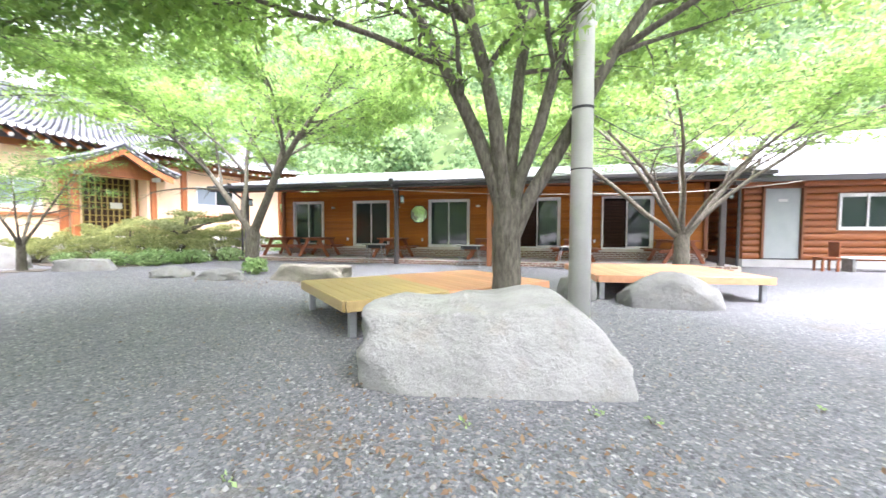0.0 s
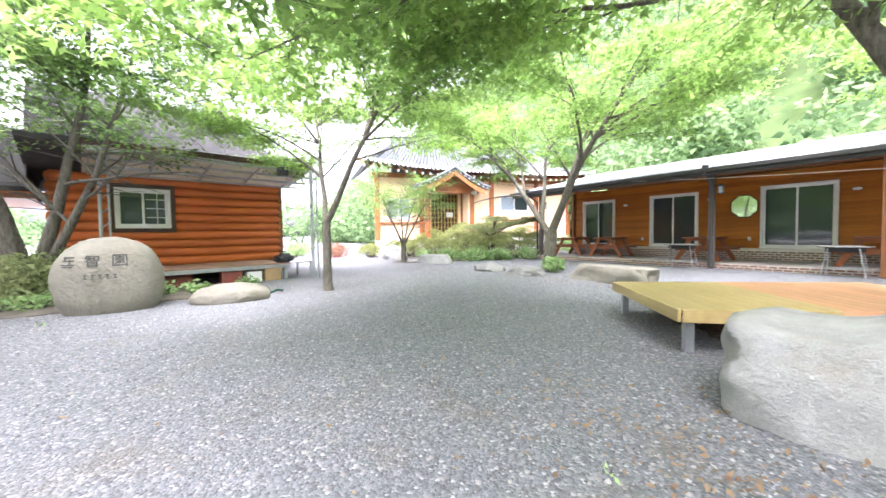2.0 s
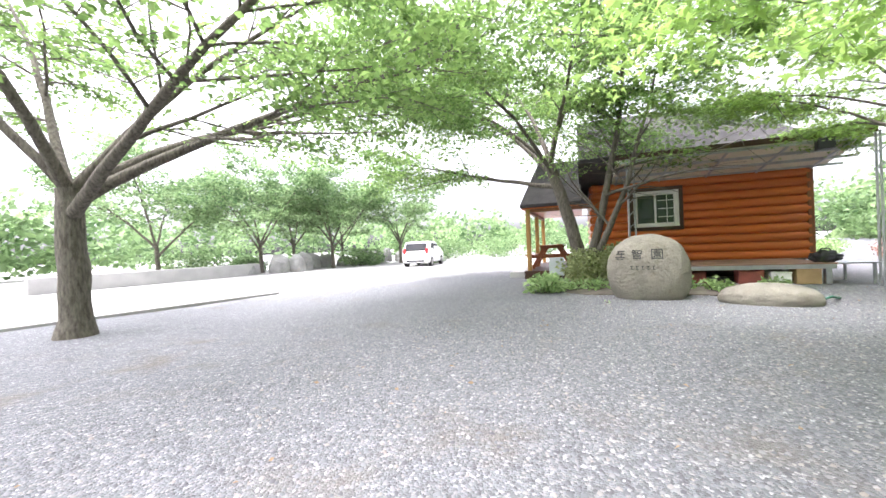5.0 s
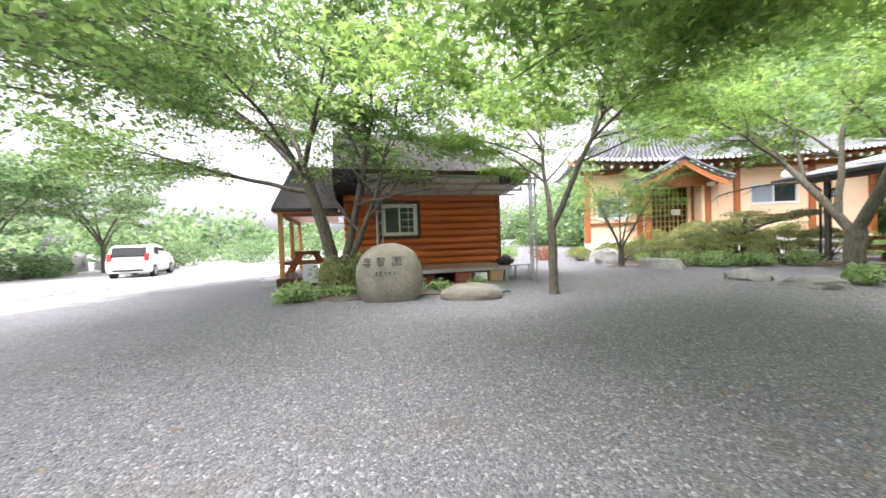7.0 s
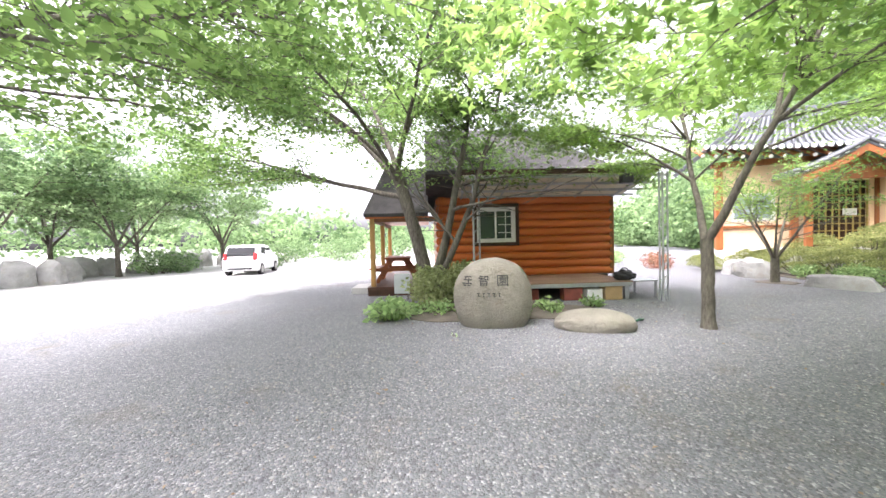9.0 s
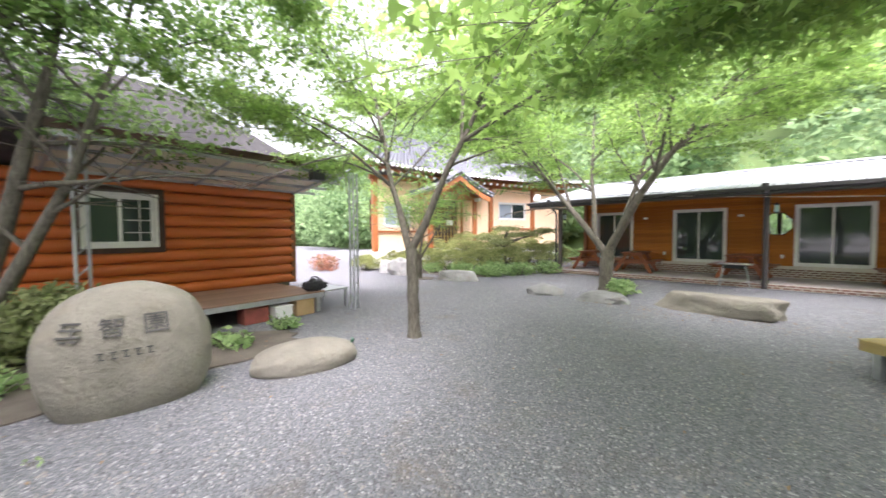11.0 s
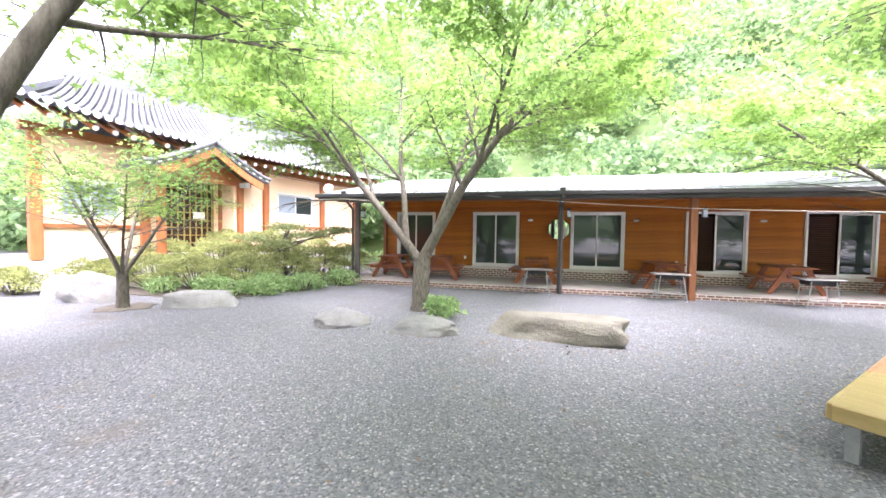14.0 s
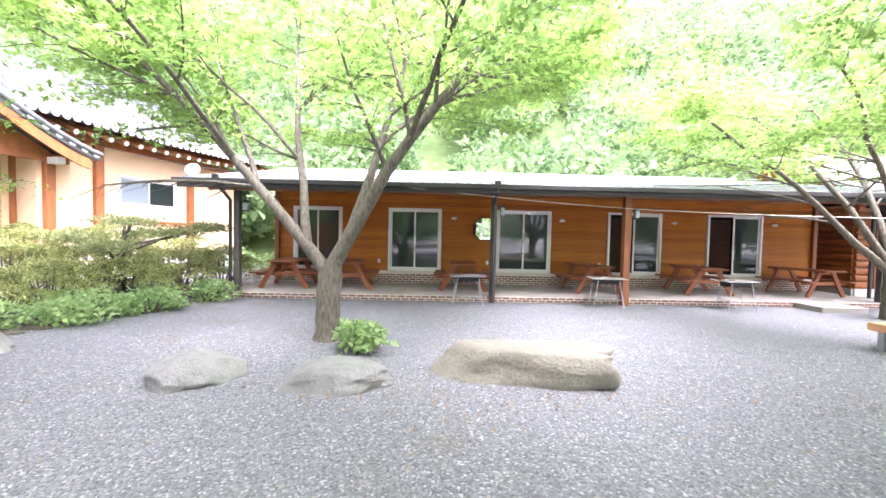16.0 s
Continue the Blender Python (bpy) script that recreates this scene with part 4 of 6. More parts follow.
part("side_bench", boxes(((-0.22, -1.6, 0.42), (0.6, 1.0, 0.03)), ((0.05, -2.05, 0.19), (0.04, 0.04, 0.45)), ((0.05, -1.15, 0.19), (0.04, 0.04, 0.45))), STEEL, deck, "thin steel ledge beside the deck")
# scaffold masts
def mast(place, height, name="scaffold_mast"):
    m = thing(name, place, "slender galvanised lattice mast carrying the canopy", "mast", "canopy masts")
    for dx, dy in ((0, 0), (0.16, 0), (0.08, 0.14)):
        part("tube", rods(((dx, dy, -0.05), (dx, dy, height), 0.022)), STEEL, m)
    bm = bmesh.new()
    k = int(height / 0.3)
    for i in range(k):
        z = 0.15 + i * 0.3
        rod(bm, (0, 0, z), (0.16, 0, z), 0.009, seg=6)
        rod(bm, (0.16, 0, z), (0.08, 0.14, z + 0.15), 0.009, seg=6)
        rod(bm, (0, 0, z), (0.08, 0.14, z + 0.15), 0.009, seg=6)
    part("lattice", bm, STEEL, m)
    return m


mast((-4.62, -3.16, 0), 3.05)
mast((-4.62, 1.12, 0), 2.95)

# ---------------------------------------------------------------- tiled house
house = thing("tiled_house", (-11.6, 6.4, 0), "traditional house with apricot walls and grey tiled roof", "house", rz=77.3)
HL = 12.4
bm = bmesh.new()
for a, b, z0, z1 in ((0, 0.5, 0.9, 4.3), (0.5, 1.9, 0.9, 1.95), (0.5, 1.9, 3.05, 4.3), (1.9, 3.0, 0.9, 4.3), (3.0, 4.65, 3.35, 4.3), (4.65, 7.35, 0.9, 4.3), (7.35, 9.4, 0.9, 2.4), (7.35, 9.4, 3.38, 4.3), (9.4, HL, 0.9, 4.3)):
    part("wall_panel", boxes((((a + b) / 2, 0.1, (z0 + z1) / 2), (b - a, 0.2, z1 - z0))), PLASTER, house, "smooth apricot plaster")
box(bm, (HL - 0.1, 1.6, 2.6), (0.2, 2.8, 3.4))
box(bm, (HL / 2 + 0.6, 3.1, 2.6), (HL - 2.2, 0.2, 3.4))
part("back_wall", bm, PLASTER, house, "smooth apricot plaster wall")
part("end_wall", prism([(0.0, 0.1), (0.2, 0.2), (1.6, 3.0), (1.45, 3.1)], "z", 0.9, 4.3), PLASTER, house)
part("stone_base", boxes(((HL / 2, 0.05, 0.5), (HL + 0.1, 0.3, 0.85))), PLASTER_WHITE, house, "pale stone base")
for u in (0.06, 2.45, 4.9, 6.75, 9.9, HL - 0.06):
    part("column", boxes(((u, -0.02, 2.55), (0.24, 0.22, 3.4)), bevel=0.015), BEAM, house, "orange wooden column")
part("wall_plate", boxes(((HL / 2, -0.03, 4.22), (HL + 0.4, 0.2, 0.22)), ((1.3, -0.02, 1.75), (2.6, 0.12, 0.1)), ((8.4, -0.02, 1.9), (3.0, 0.12, 0.08))), BEAM, house, "orange wall beams")
sliding_window(house, 0.5, 1.9, 1.95, 3.05, 0.05, "none", (GLASS_PALE, GLASS_PALE))
sliding_window(house, 7.35, 9.4, 2.4, 3.38, 0.05, "none", (GLASS_PALE, GLASS))
# two dark sheets stand for the shade inside the tiled house
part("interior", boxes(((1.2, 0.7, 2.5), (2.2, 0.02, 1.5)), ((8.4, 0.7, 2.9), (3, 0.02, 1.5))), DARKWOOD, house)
# lattice door
part("door_recess", boxes(((3.83, 0.25, 2.1), (1.7, 0.05, 2.5))), DARKWOOD, house)
bm = bmesh.new()
for i in range(9):
    box(bm, (3.05 + i * 0.195, 0.05, 2.1), (0.035, 0.05, 2.5))
for i in range(10):
    box(bm, (3.83, 0.045, 1.0 + i * 0.26), (1.62, 0.045, 0.035))
part("lattice_door", bm, material("lattice_wood", (0.4, 0.3, 0.09), (0.28, 0.2, 0.06), 4, 0.6), house, "yellowish wooden lattice door")
part("notice", boxes(((4.1, 0.0, 2.2), (0.4, 0.02, 0.25))), WHITEPAINT, house, "white notice board")
part("plinth", boxes(((3.8, -0.8, 0.35), (4.0, 1.6, 0.7))), PLASTER_WHITE, house)


def eave_z(u):
    return 4.42 + 0.32 * (abs(u - HL / 2) / (HL / 2 + 0.9)) ** 3


# main roof: curved eaves, laid with round tiles
bm = bmesh.new()
N, M = 40, 10
def roof_point(s, t):
    lo_, hi_ = -0.7 + 2.6 * t, HL + 1.0 - 1.6 * t
    u = lo_ + (hi_ - lo_) * s
    v = -1.15 + 4.3 * t
    z = eave_z(u) * (1 - t) + 6.75 * t - 0.35 * math.sin(math.pi * t)
    return (u, v, z)


rows_ = []
for j in range(M + 1):
    rows_.append([bm.verts.new(roof_point(i / N, j / M)) for i in range(N + 1)])
for j in range(M):
    for i in range(N):
        bm.faces.new((rows_[j][i], rows_[j][i + 1], rows_[j + 1][i + 1], rows_[j + 1][i]))
bmesh.ops.solidify(bm, geom=bm.faces[:], thickness=0.12)
part("roof", bm, TILE, house, "grey tiled roof with upturned eaves")
part("back_roof", prism([(3.15, 6.6), (3.15, 6.75), (4.4, 4.4), (4.4, 4.25)], "x", 1.9, HL - 0.6), TILE, house)
part("ridge", beams(((1.7, 3.15, 6.86), (HL - 0.4, 3.15, 6.86), 0.28, 0.36)), TILE, house, "tiled roof ridge")

# ---------------------------------------------------------------- low timber platforms
def platform(place, rz, size, split, label, height=0.42):
    """A low bed of planks on steel legs; size along and across, split: where the varnish changes along it."""
    p = thing("timber_platform", place, label, "platform", "timber platforms", rz)
    L, W = size
    n = int(L / 0.145)
    w = L / n
    me1 = mesh_of("plank", boxes(((0, 0, 0), (w - 0.004, W, 0.035)), bevel=0.003), YELLOWPLANK)
    me2 = mesh_of("plank", boxes(((0, 0, 0), (w - 0.004, W, 0.035)), bevel=0.003), ORANGEPLANK)
    for i in range(n):
        x = (i + 0.5) * w
        piece("plank", me1 if x < split else me2, p, pose(x, W / 2, height - 0.018))
    for y in (-0.018, W + 0.018):
        part("edge_board", boxes(((max(split, 0.0) / 2, y, height - 0.06), (max(split, 0.01), 0.035, 0.12)), bevel=0.006), YELLOWPLANK, p)
        part("edge_board", boxes((((L + max(split, 0.0)) / 2, y, height - 0.06), (L - max(split, 0.0), 0.035, 0.12)), bevel=0.006), ORANGEPLANK, p)
    part("edge_board", boxes(((-0.018, W / 2, height - 0.06), (0.035, W, 0.12)), bevel=0.006), YELLOWPLANK if split > 0 else ORANGEPLANK, p)
    part("edge_board", boxes(((L + 0.018, W / 2, height - 0.06), (0.035, W, 0.12)), bevel=0.006), ORANGEPLANK, p)
    part("frame", beams(((0.1, 0.1, height - 0.08), (L - 0.1, 0.1, height - 0.08), 0.05, 0.08), ((0.1, W - 0.1, height - 0.08), (L - 0.1, W - 0.1, height - 0.08), 0.05, 0.08)), STEEL, p)
    for x in (0.1, L / 2, L - 0.1):
        for y in (0.1, W - 0.1):
            part("leg", boxes(((x, y, (height - 0.1) / 2 - 0.02), (0.075, 0.075, height - 0.06))), STEEL, p, "square galvanised leg")
    return p


platform((4.33, 1.80, 0), 46.2, (3.05, 1.9), 1.27, "low platform of varnished yellow and orange planks by the big rock")
platform((7.3, 5.0, 0), 7, (2.75, 2.4), -1, "low platform of orange planks round the tree foot")

# ---------------------------------------------------------------- stones
boulder("big pale grey rock with rough hollows before the platform", (5.86, 1.44, 0), (2.04, 1.4, 0.74), 1.7, ROCK, rz=3, lift=0.2, rough=0.085, power=6, facets=3,
        ridge=((-1, 1.05), (-0.7, 0.86), (-0.45, 0.86), (-0.25, 1.0), (0, 0.94), (0.3, 1.06), (0.55, 1.04), (0.8, 0.95), (1, 0.6)))
boulder("long flat-topped weathered stone on the gravel", (1.12, 6.05, 0), (2.0, 0.75, 0.52), 2.1, ROCK_WARM, rz=-9, flat_top=0.22, lift=0.2, rough=0.12, power=6, facets=4)
boulder("low grey stone with a sharp front edge", (-1.0, 5.72, 0), (1.15, 0.62, 0.36), 3.7, ROCK_GREY, rz=12, flat_top=0.3, lift=0.2, rough=0.16, power=3.4, facets=14)
boulder("low rounded stone half sunk in gravel", (-2.6, 5.85, 0), (0.95, 0.8, 0.36), 4.4, ROCK_GREY, rz=30, lift=0.15, rough=0.1)
boulder("flat pale stone slab before the shrubs", (-6.3, 6.4, 0), (1.5, 0.62, 0.5), 5.9, ROCK, rz=30, flat_top=0.3, lift=0.22, rough=0.1, power=4)
boulder("pale split boulder beside the tree", (-9.15, 6.2, 0), (1.2, 0.9, 0.75), 6.2, ROCK, rz=15, lift=0.25, rough=0.2)
boulder("small pale boulder behind the split one", (-10.4, 6.3, 0), (0.8, 0.7, 0.6), 6.9, ROCK, rz=60, lift=0.25, rough=0.2)
boulder("rounded grey rock before the orange platform", (8.3, 4.75, 0), (1.4, 0.8, 0.62), 7.1, ROCK_GREY, rz=4, lift=0.25, rough=0.1, power=3.5)
boulder("small grey rock under the platform edge", (6.95, 4.95, 0), (0.7, 0.6, 0.5), 7.6, ROCK_GREY, rz=40, lift=0.2, rough=0.12)
stone = boulder("upright round name stone with three carved characters", (-2.15, -2.78, 0), (1.38, 0.95, 1.15), 8.3, ROCK_WARM, rz=92, lift=0.4, rough=0.03, name="name_stone", category="stone", power=2.25, facets=0)
boulder("flat pale river stone lying on the gravel", (-1.85, -1.14, 0), (1.28, 0.74, 0.38), 9.2, ROCK_WARM, rz=80, lift=0.2, rough=0.05, power=2.2, facets=0)

# concrete pole
pole = thing("utility_pole", (6.75, 2.95, 0), "pale concrete utility pole behind the rock", "pole")
part("shaft", rods(((0, 0, -0.1), (0, 0, 8.5), 0.128, 0.1), seg=20), POLE, pole, smooth=True)
for z0, z1, r in ((2.55, 2.58, 0.126), (1.86, 1.875, 0.127)):
    part("strap", rods(((0, 0, z0), (0, 0, z1), r), seg=20), CABLE, pole)

# ---------------------------------------------------------------- trees
tree("maple with a broad fork and fresh green leaves", (-1.85, 0.62, 0), (1.42, 0.096, 0.088, -0.1, 0.03),
     [(1.35, 165, 58, 4.6, 0.066, 190, 78), (1.42, 56, 64, 4.8, 0.072, 50, 70), ((1, 4), 20, 26, 3.0, 0.035, 10, 16), ((1, 4), 130, 66, 3.4, 0.04, 140, 30), ((0, 3), 235, 44, 3.0, 0.03, 230, 16), ((0, 5), 290, 40, 2.8, 0.028, 290, 14), ((1, 6), 300, 40, 2.8, 0.026, 300, 12), ((0, 6), 150, 40, 2.6, 0.026, 150, 16), ((0, 3), 190, 30, 2.8, 0.026, 190, 2), ((0, 4), 250, 34, 3.0, 0.026, 255, 0), ((1, 5), 340, 40, 3.0, 0.026, 345, 6), ((1, 5), 100, 36, 3.4, 0.03, 105, 10), ((1, 6), 50, 36, 3.2, 0.03, 50, 10), ((0, 6), 120, 36, 3.4, 0.03, 115, 8)],
     48000, bark=BARK_PALE, seed=21, low=2.15, leaf=0.07, shape="palm")
tree("small many-stemmed maple before the tiled house", (-7.65, 5.72, 0), (0.75, 0.12, 0.1, 0, 0),
     [(0.7, 200, 62, 2.9, 0.05, 200, 50), (0.7, 20, 58, 2.9, 0.05, 20, 55), (0.75, 110, 70, 2.9, 0.05, 110, 60), (0.7, 290, 60, 2.8, 0.045, 290, 55), (0.7, 330, 52, 2.6, 0.04, 330, 50)], 7000, bark=BARK_PALE, seed=12, low=1.9, leaf=0.055)
tree("maple with wide limbs and mossy bark by a flat stone", (-1.62, 7.45, 0), (1.15, 0.195, 0.18, 0.02, 0.06),
     [(1.1, 168, 50, 6.2, 0.11, 200, 38), (1.15, 345, 62, 6.0, 0.13, 5, 44), ((1, 1), 20, 72, 5.2, 0.085, 70, 66), ((0, 1), 120, 66, 5.2, 0.085, 110, 58), ((0, 3), 150, 60, 4.4, 0.05, 140, 50), ((1, 4), 300, 44, 4.2, 0.05, 290, 14), ((0, 4), 250, 46, 4.2, 0.05, 262, 14), ((2, 3), 60, 40, 4.2, 0.05, 50, 20), ((1, 5), 30, 40, 3.8, 0.04, 40, 24), ((3, 3), 190, 50, 4.0, 0.04, 200, 24)],
     56000, bark=BARK_PALE, seed=13, low=3.2, leaf=0.085)
tree("old maple with a thick trunk and many upright limbs", (5.88, 3.0, 0), (1.55, 0.175, 0.175, 0.02, -0.02),
     [(1.3, 172, 68, 5.6, 0.12, 186, 54), (1.45, 195, 82, 5.8, 0.115, 215, 56), (1.5, 60, 82, 6.2, 0.1, 70, 56), (1.15, 8, 62, 6.6, 0.11, 5, 56), (1.4, 350, 76, 6.2, 0.09, 335, 58), ((0, 4), 212, 14, 4.4, 0.045, 212, -2), ((1, 4), 240, 14, 4.6, 0.045, 236, -6), ((1, 4), 226, 4, 5.6, 0.035, 232, -18), ((1, 5), 264, 12, 5.0, 0.045, 258, -10), ((4, 4), 284, 14, 5.6, 0.045, 280, -4), ((4, 5), 312, 14, 5.6, 0.045, 316, 4), ((3, 4), 330, 20, 4.8, 0.045, 320, 8), ((1, 6), 248, 24, 4.0, 0.04, 248, 8), ((4, 6), 268, 24, 5.2, 0.04, 266, 6)],
     72000, seed=14, low=2.5, leaf=0.09)
tree("maple behind the orange platform with arching limbs", (10.2, 9.6, 0), (1.1, 0.2, 0.18, 0, 0),
     [(1.05, 176, 42, 6.0, 0.09, 180, 30), (1.1, 150, 62, 5.6, 0.09, 165, 40), (1.1, 80, 68, 5.4, 0.09, 90, 55), (1.05, 20, 50, 6.0, 0.11, 15, 50), (1.1, 255, 56, 5.6, 0.07, 240, 20), (1.1, 215, 56, 5.8, 0.08, 205, 26), (1.1, 310, 55, 5.4, 0.06, 310, 30), (1.1, 350, 50, 6.8, 0.07, 352, 16)],
     38000, bark=BARK_PALE, seed=15, low=3.3, leaf=0.085)
tree("dark-barked zelkova with two leaning stems beside the cabin", (-4.75, -4.25, 0), (3.2, 0.185, 0.14, 0.12, -0.8),
     [(0.4, 74, 72, 5.6, 0.14, 60, 82), (0.5, 60, 58, 5.2, 0.11, 95, 76), (2.7, 258, 14, 6.0, 0.075, 262, 16), (3.1, 262, 52, 5.4, 0.08, 262, 20), (3.2, 100, 76, 4.8, 0.09, 90, 40), (3.2, 240, 72, 4.8, 0.08, 230, 30), (3.0, 335, 48, 5.0, 0.065, 340, 10), (3.2, 300, 45, 5.2, 0.065, 300, 10), (3.2, 30, 56, 5.0, 0.065, 25, 12), (3.2, 180, 55, 4.4, 0.06, 180, 30)],
     60000, seed=16, low=2.9, mat=LEAF_DARK, leaf=0.105, shape="oval", spray=0.16)
tree("leafy zelkova at the edge of the drive", (3.6, -10.2, 0), (2.2, 0.2, 0.16, 0, 0),
     [(1.9, 95, 34, 6.0, 0.10, 100, 20), (2.1, 125, 30, 6.4, 0.10, 125, 14), (2.2, 160, 34, 6.6, 0.10, 160, 14), (2.2, 140, 52, 6.0, 0.08, 140, 30), (2.2, 40, 52, 5.4, 0.09, 40, 40), (2.2, 270, 60, 5.0, 0.09, 270, 50), (2.2, 330, 55, 5.0, 0.08, 330, 50)], 36000, seed=17, low=2.7, mat=LEAF_DARK, leaf=0.105, shape="oval", spray=0.16)
for i, (x, y, s) in enumerate([(-8.6, -23.5, 1.0), (-12.2, -25.0, 0.9), (-12.6, -21.6, 0.95), (-4.0, -25.5, 1.0), (-17.5, -19.5, 1.0), (-17.0, -25.0, 1.1)]):
    tree("young roadside tree with a slim trunk and light green crown", (x, y, 0), (1.7, 0.13, 0.1, 0.05, 0),
         [(1.4, 20 + 40 * i, 48, 5.0 * s, 0.07, 20 + 40 * i, 40), (1.6, 110 + 40 * i, 54, 5.0 * s, 0.07, 110 + 40 * i, 50), (1.7, 200 + 40 * i, 50, 5.0 * s, 0.07, 200 + 40 * i, 40), (1.7, 290 + 40 * i, 60, 5.0 * s, 0.07, 290 + 40 * i, 50), (1.7, 0, 80, 5.4 * s, 0.06, 0, 80)], 12000, seed=70 + i, low=2.0, mat=LEAF_WOOD, leaf=0.19, shape="oval", spray=0.25, twigs=2)

# ---------------------------------------------------------------- shrubs before the tiled house
hedge = [(-10.8, 7.7, 1.72, 1.26, 0.89), (-9.7, 8.0, 1.72, 1.38, 1.0), (-8.5, 8.3, 1.84, 1.38, 0.94), (-7.4, 8.9, 1.72, 1.49, 1.06), (-6.7, 9.9, 1.72, 1.61, 1.0), (-6.2, 11.0, 1.72, 1.84, 1.18), (-9.0, 9.6, 2.07, 1.61, 1.47), (-7.6, 10.6, 2.07, 1.72, 1.42), (-10.3, 9.0, 2.07, 1.49, 1.42), (-8.5, 11.2, 2.18, 1.72, 1.83), (-7.2, 12.2, 2.07, 1.95, 1.53), (-6.1, 12.4, 1.72, 1.95, 1.24), (-9.6, 10.4, 1.95, 1.49, 1.77), (-11.5, 7.3, 1.4, 1.2, 0.9), (-11.9, 6.2, 1.2, 1.0, 0.7)]
for i, (x, y, sx, sy, sz) in enumerate(hedge):
    pad_bush("rounded clipped azalea bush with flat yellowish green pads", (x, y, 0), (sx, sy, sz), 7000, 0.05, LEAF_HEDGE, 30 + i)
for i, (x, y, sx, sy, sz) in enumerate([(-7.7, 8.0, 1.3, 0.8, 0.5), (-6.6, 8.7, 1.3, 0.9, 0.55), (-6.0, 9.7, 1.2, 0.9, 0.5), (-8.8, 7.5, 1.0, 0.7, 0.4), (-5.6, 9.1, 0.9, 0.8, 0.45), (-6.2, 8.2, 1.0, 0.8, 0.45), (-7.1, 7.6, 1.1, 0.7, 0.45), (-5.2, 10.4, 0.9, 0.9, 0.5)]):
    shrub("leafy_plant", "fresh green leafy plants along the hedge foot", (x, y, 0), (sx, sy, sz), 900, 0.1, LEAF_HERB, 50 + i, "plant", flat=0.5, group="plants along the hedge")

# ---------------------------------------------------------------- woods and hill
def wood(label, clumps, seed, leaf=0.47, mat=None):
    """Far trees in one mesh: every clump (x, y, z, width, height) a crown of coarse leaves."""
    rng = np.random.default_rng(seed)
    out = []
    for x, y, z, w, h, n in clumps:
        d = rng.normal(0, 1, (n, 3))
        d /= np.linalg.norm(d, axis=1)[:, None]
        r = (0.55 + 0.45 * rng.random(n)) * (1 + 0.25 * np.sin(d[:, 0] * 5 + x) * np.sin(d[:, 2] * 6 + y))
        out.append(d * r[:, None] * np.array([w / 2, w / 2, h / 2]) + np.array([x, y, z + h / 2]))
    lv, lf = leaves(np.concatenate(out), leaf, rng, "oval", 0.35)
    return tagged(new("woods", raw_mesh("woods", lv, lf, mat or LEAF_WOOD)), label, "woods", kind="stuff")


def hill_z(x, y):
    return max(0.0, (y - 19.5)) * 0.8 + 1.2 * noise.noise(Vector((x * 0.07, y * 0.07, 5)))


hv, hf = [], []
for j in range(25):
    for i in range(49):
        x, y = -70 + i * 3.2, 19.5 + j * 2.2
        hv.append((x, y, hill_z(x, y) - (0.3 if j == 0 else 0)))
for j in range(24):
    for i in range(48):
        a = j * 49 + i
        hf.append((a, a + 1, a + 50, a + 49))
tagged(new("hillside", raw_mesh("hillside", hv, hf, UNDERGROWTH, True)), "wooded hillside behind the lodge", "hillside", kind="structure")
rngw = np.random.default_rng(5)
cl = []
for j in range(11):
    for i in range(24):
        x, y = -62 + i * 5.4 + rngw.normal(0, 1.2), 22 + j * 4.2 + rngw.normal(0, 1)
        cl.append((x, y, hill_z(x, y) + rngw.uniform(-0.5, 1.5), rngw.uniform(4.5, 7.5), rngw.uniform(4.5, 8), 1000))
for i in range(40):
    x = -62 + i * 3.1 + rngw.normal(0, 0.7)
    cl.append((x, 20.6 + rngw.normal(0, 0.5), hill_z(x, 20.6) - 0.4, rngw.uniform(3, 4.5), rngw.uniform(2.5, 4.5), 600))
wood("dense bright green woods on the hillside", cl, 61)
cl = []
for i in range(26):
    a = radians(150 + i * 5.5)
    d = rngw.uniform(38, 60)
    tall = 0.65 if 5 < i < 12 else 1.0
    cl.append((math.cos(a) * d, math.sin(a) * d, 0, rngw.uniform(6, 9), rngw.uniform(5, 8) * tall, 900))
# unseen east stretch, added to block low skylight by the log house
for i in range(14):
    a = radians(-52 + i * 6.0)
    d = rngw.uniform(24, 29)
    cl.append((6 + math.cos(a) * d, math.sin(a) * d, 0, rngw.uniform(6, 9), rngw.uniform(9, 13), 900))
wood("far belt of trees round the yard, its unseen east side added to block skylight", cl, 62, 0.6)

# ---------------------------------------------------------------- tiled house: tiles, rafters, gabled porch
def curve_tube(pts, r, seg=6):
    v, f = [], []
    tube(v, f, pts, [r] * len(pts), seg)
    return raw_mesh("roof_tile", [tuple(p) for p in v], f, TILE, True)


nrow = 62
for i in range(nrow + 1):
    s = i / nrow
    me = curve_tube([Vector(roof_point(s, j / 8)) + Vector((0, -0.06 if j == 0 else 0, 0.05)) for j in range(9)], 0.07)
    piece("roof_tile", me, house, Matrix.Identity(4))
rafter_me = mesh_of("rafter", rods(((0, 0.0, 0), (0, 1.3, 0.55), 0.075), seg=10), BEAM, True)
rafter_end_me = mesh_of("rafter_end", rods(((0, -0.012, -0.005), (0, 0.0, 0), 0.07), seg=10), WHITEPAINT)
tile_end_me = mesh_of("tile_end", rods(((0, -0.02, 0), (0, 0.0, 0), 0.085), seg=10), WHITEPAINT)
for i in range(34):
    u = -0.75 + i * (HL + 1.5) / 33
    piece("rafter", rafter_me, house, pose(u, -1.0, eave_z(u) - 0.24))
    piece("rafter_end", rafter_end_me, house, pose(u, -1.0, eave_z(u) - 0.24))
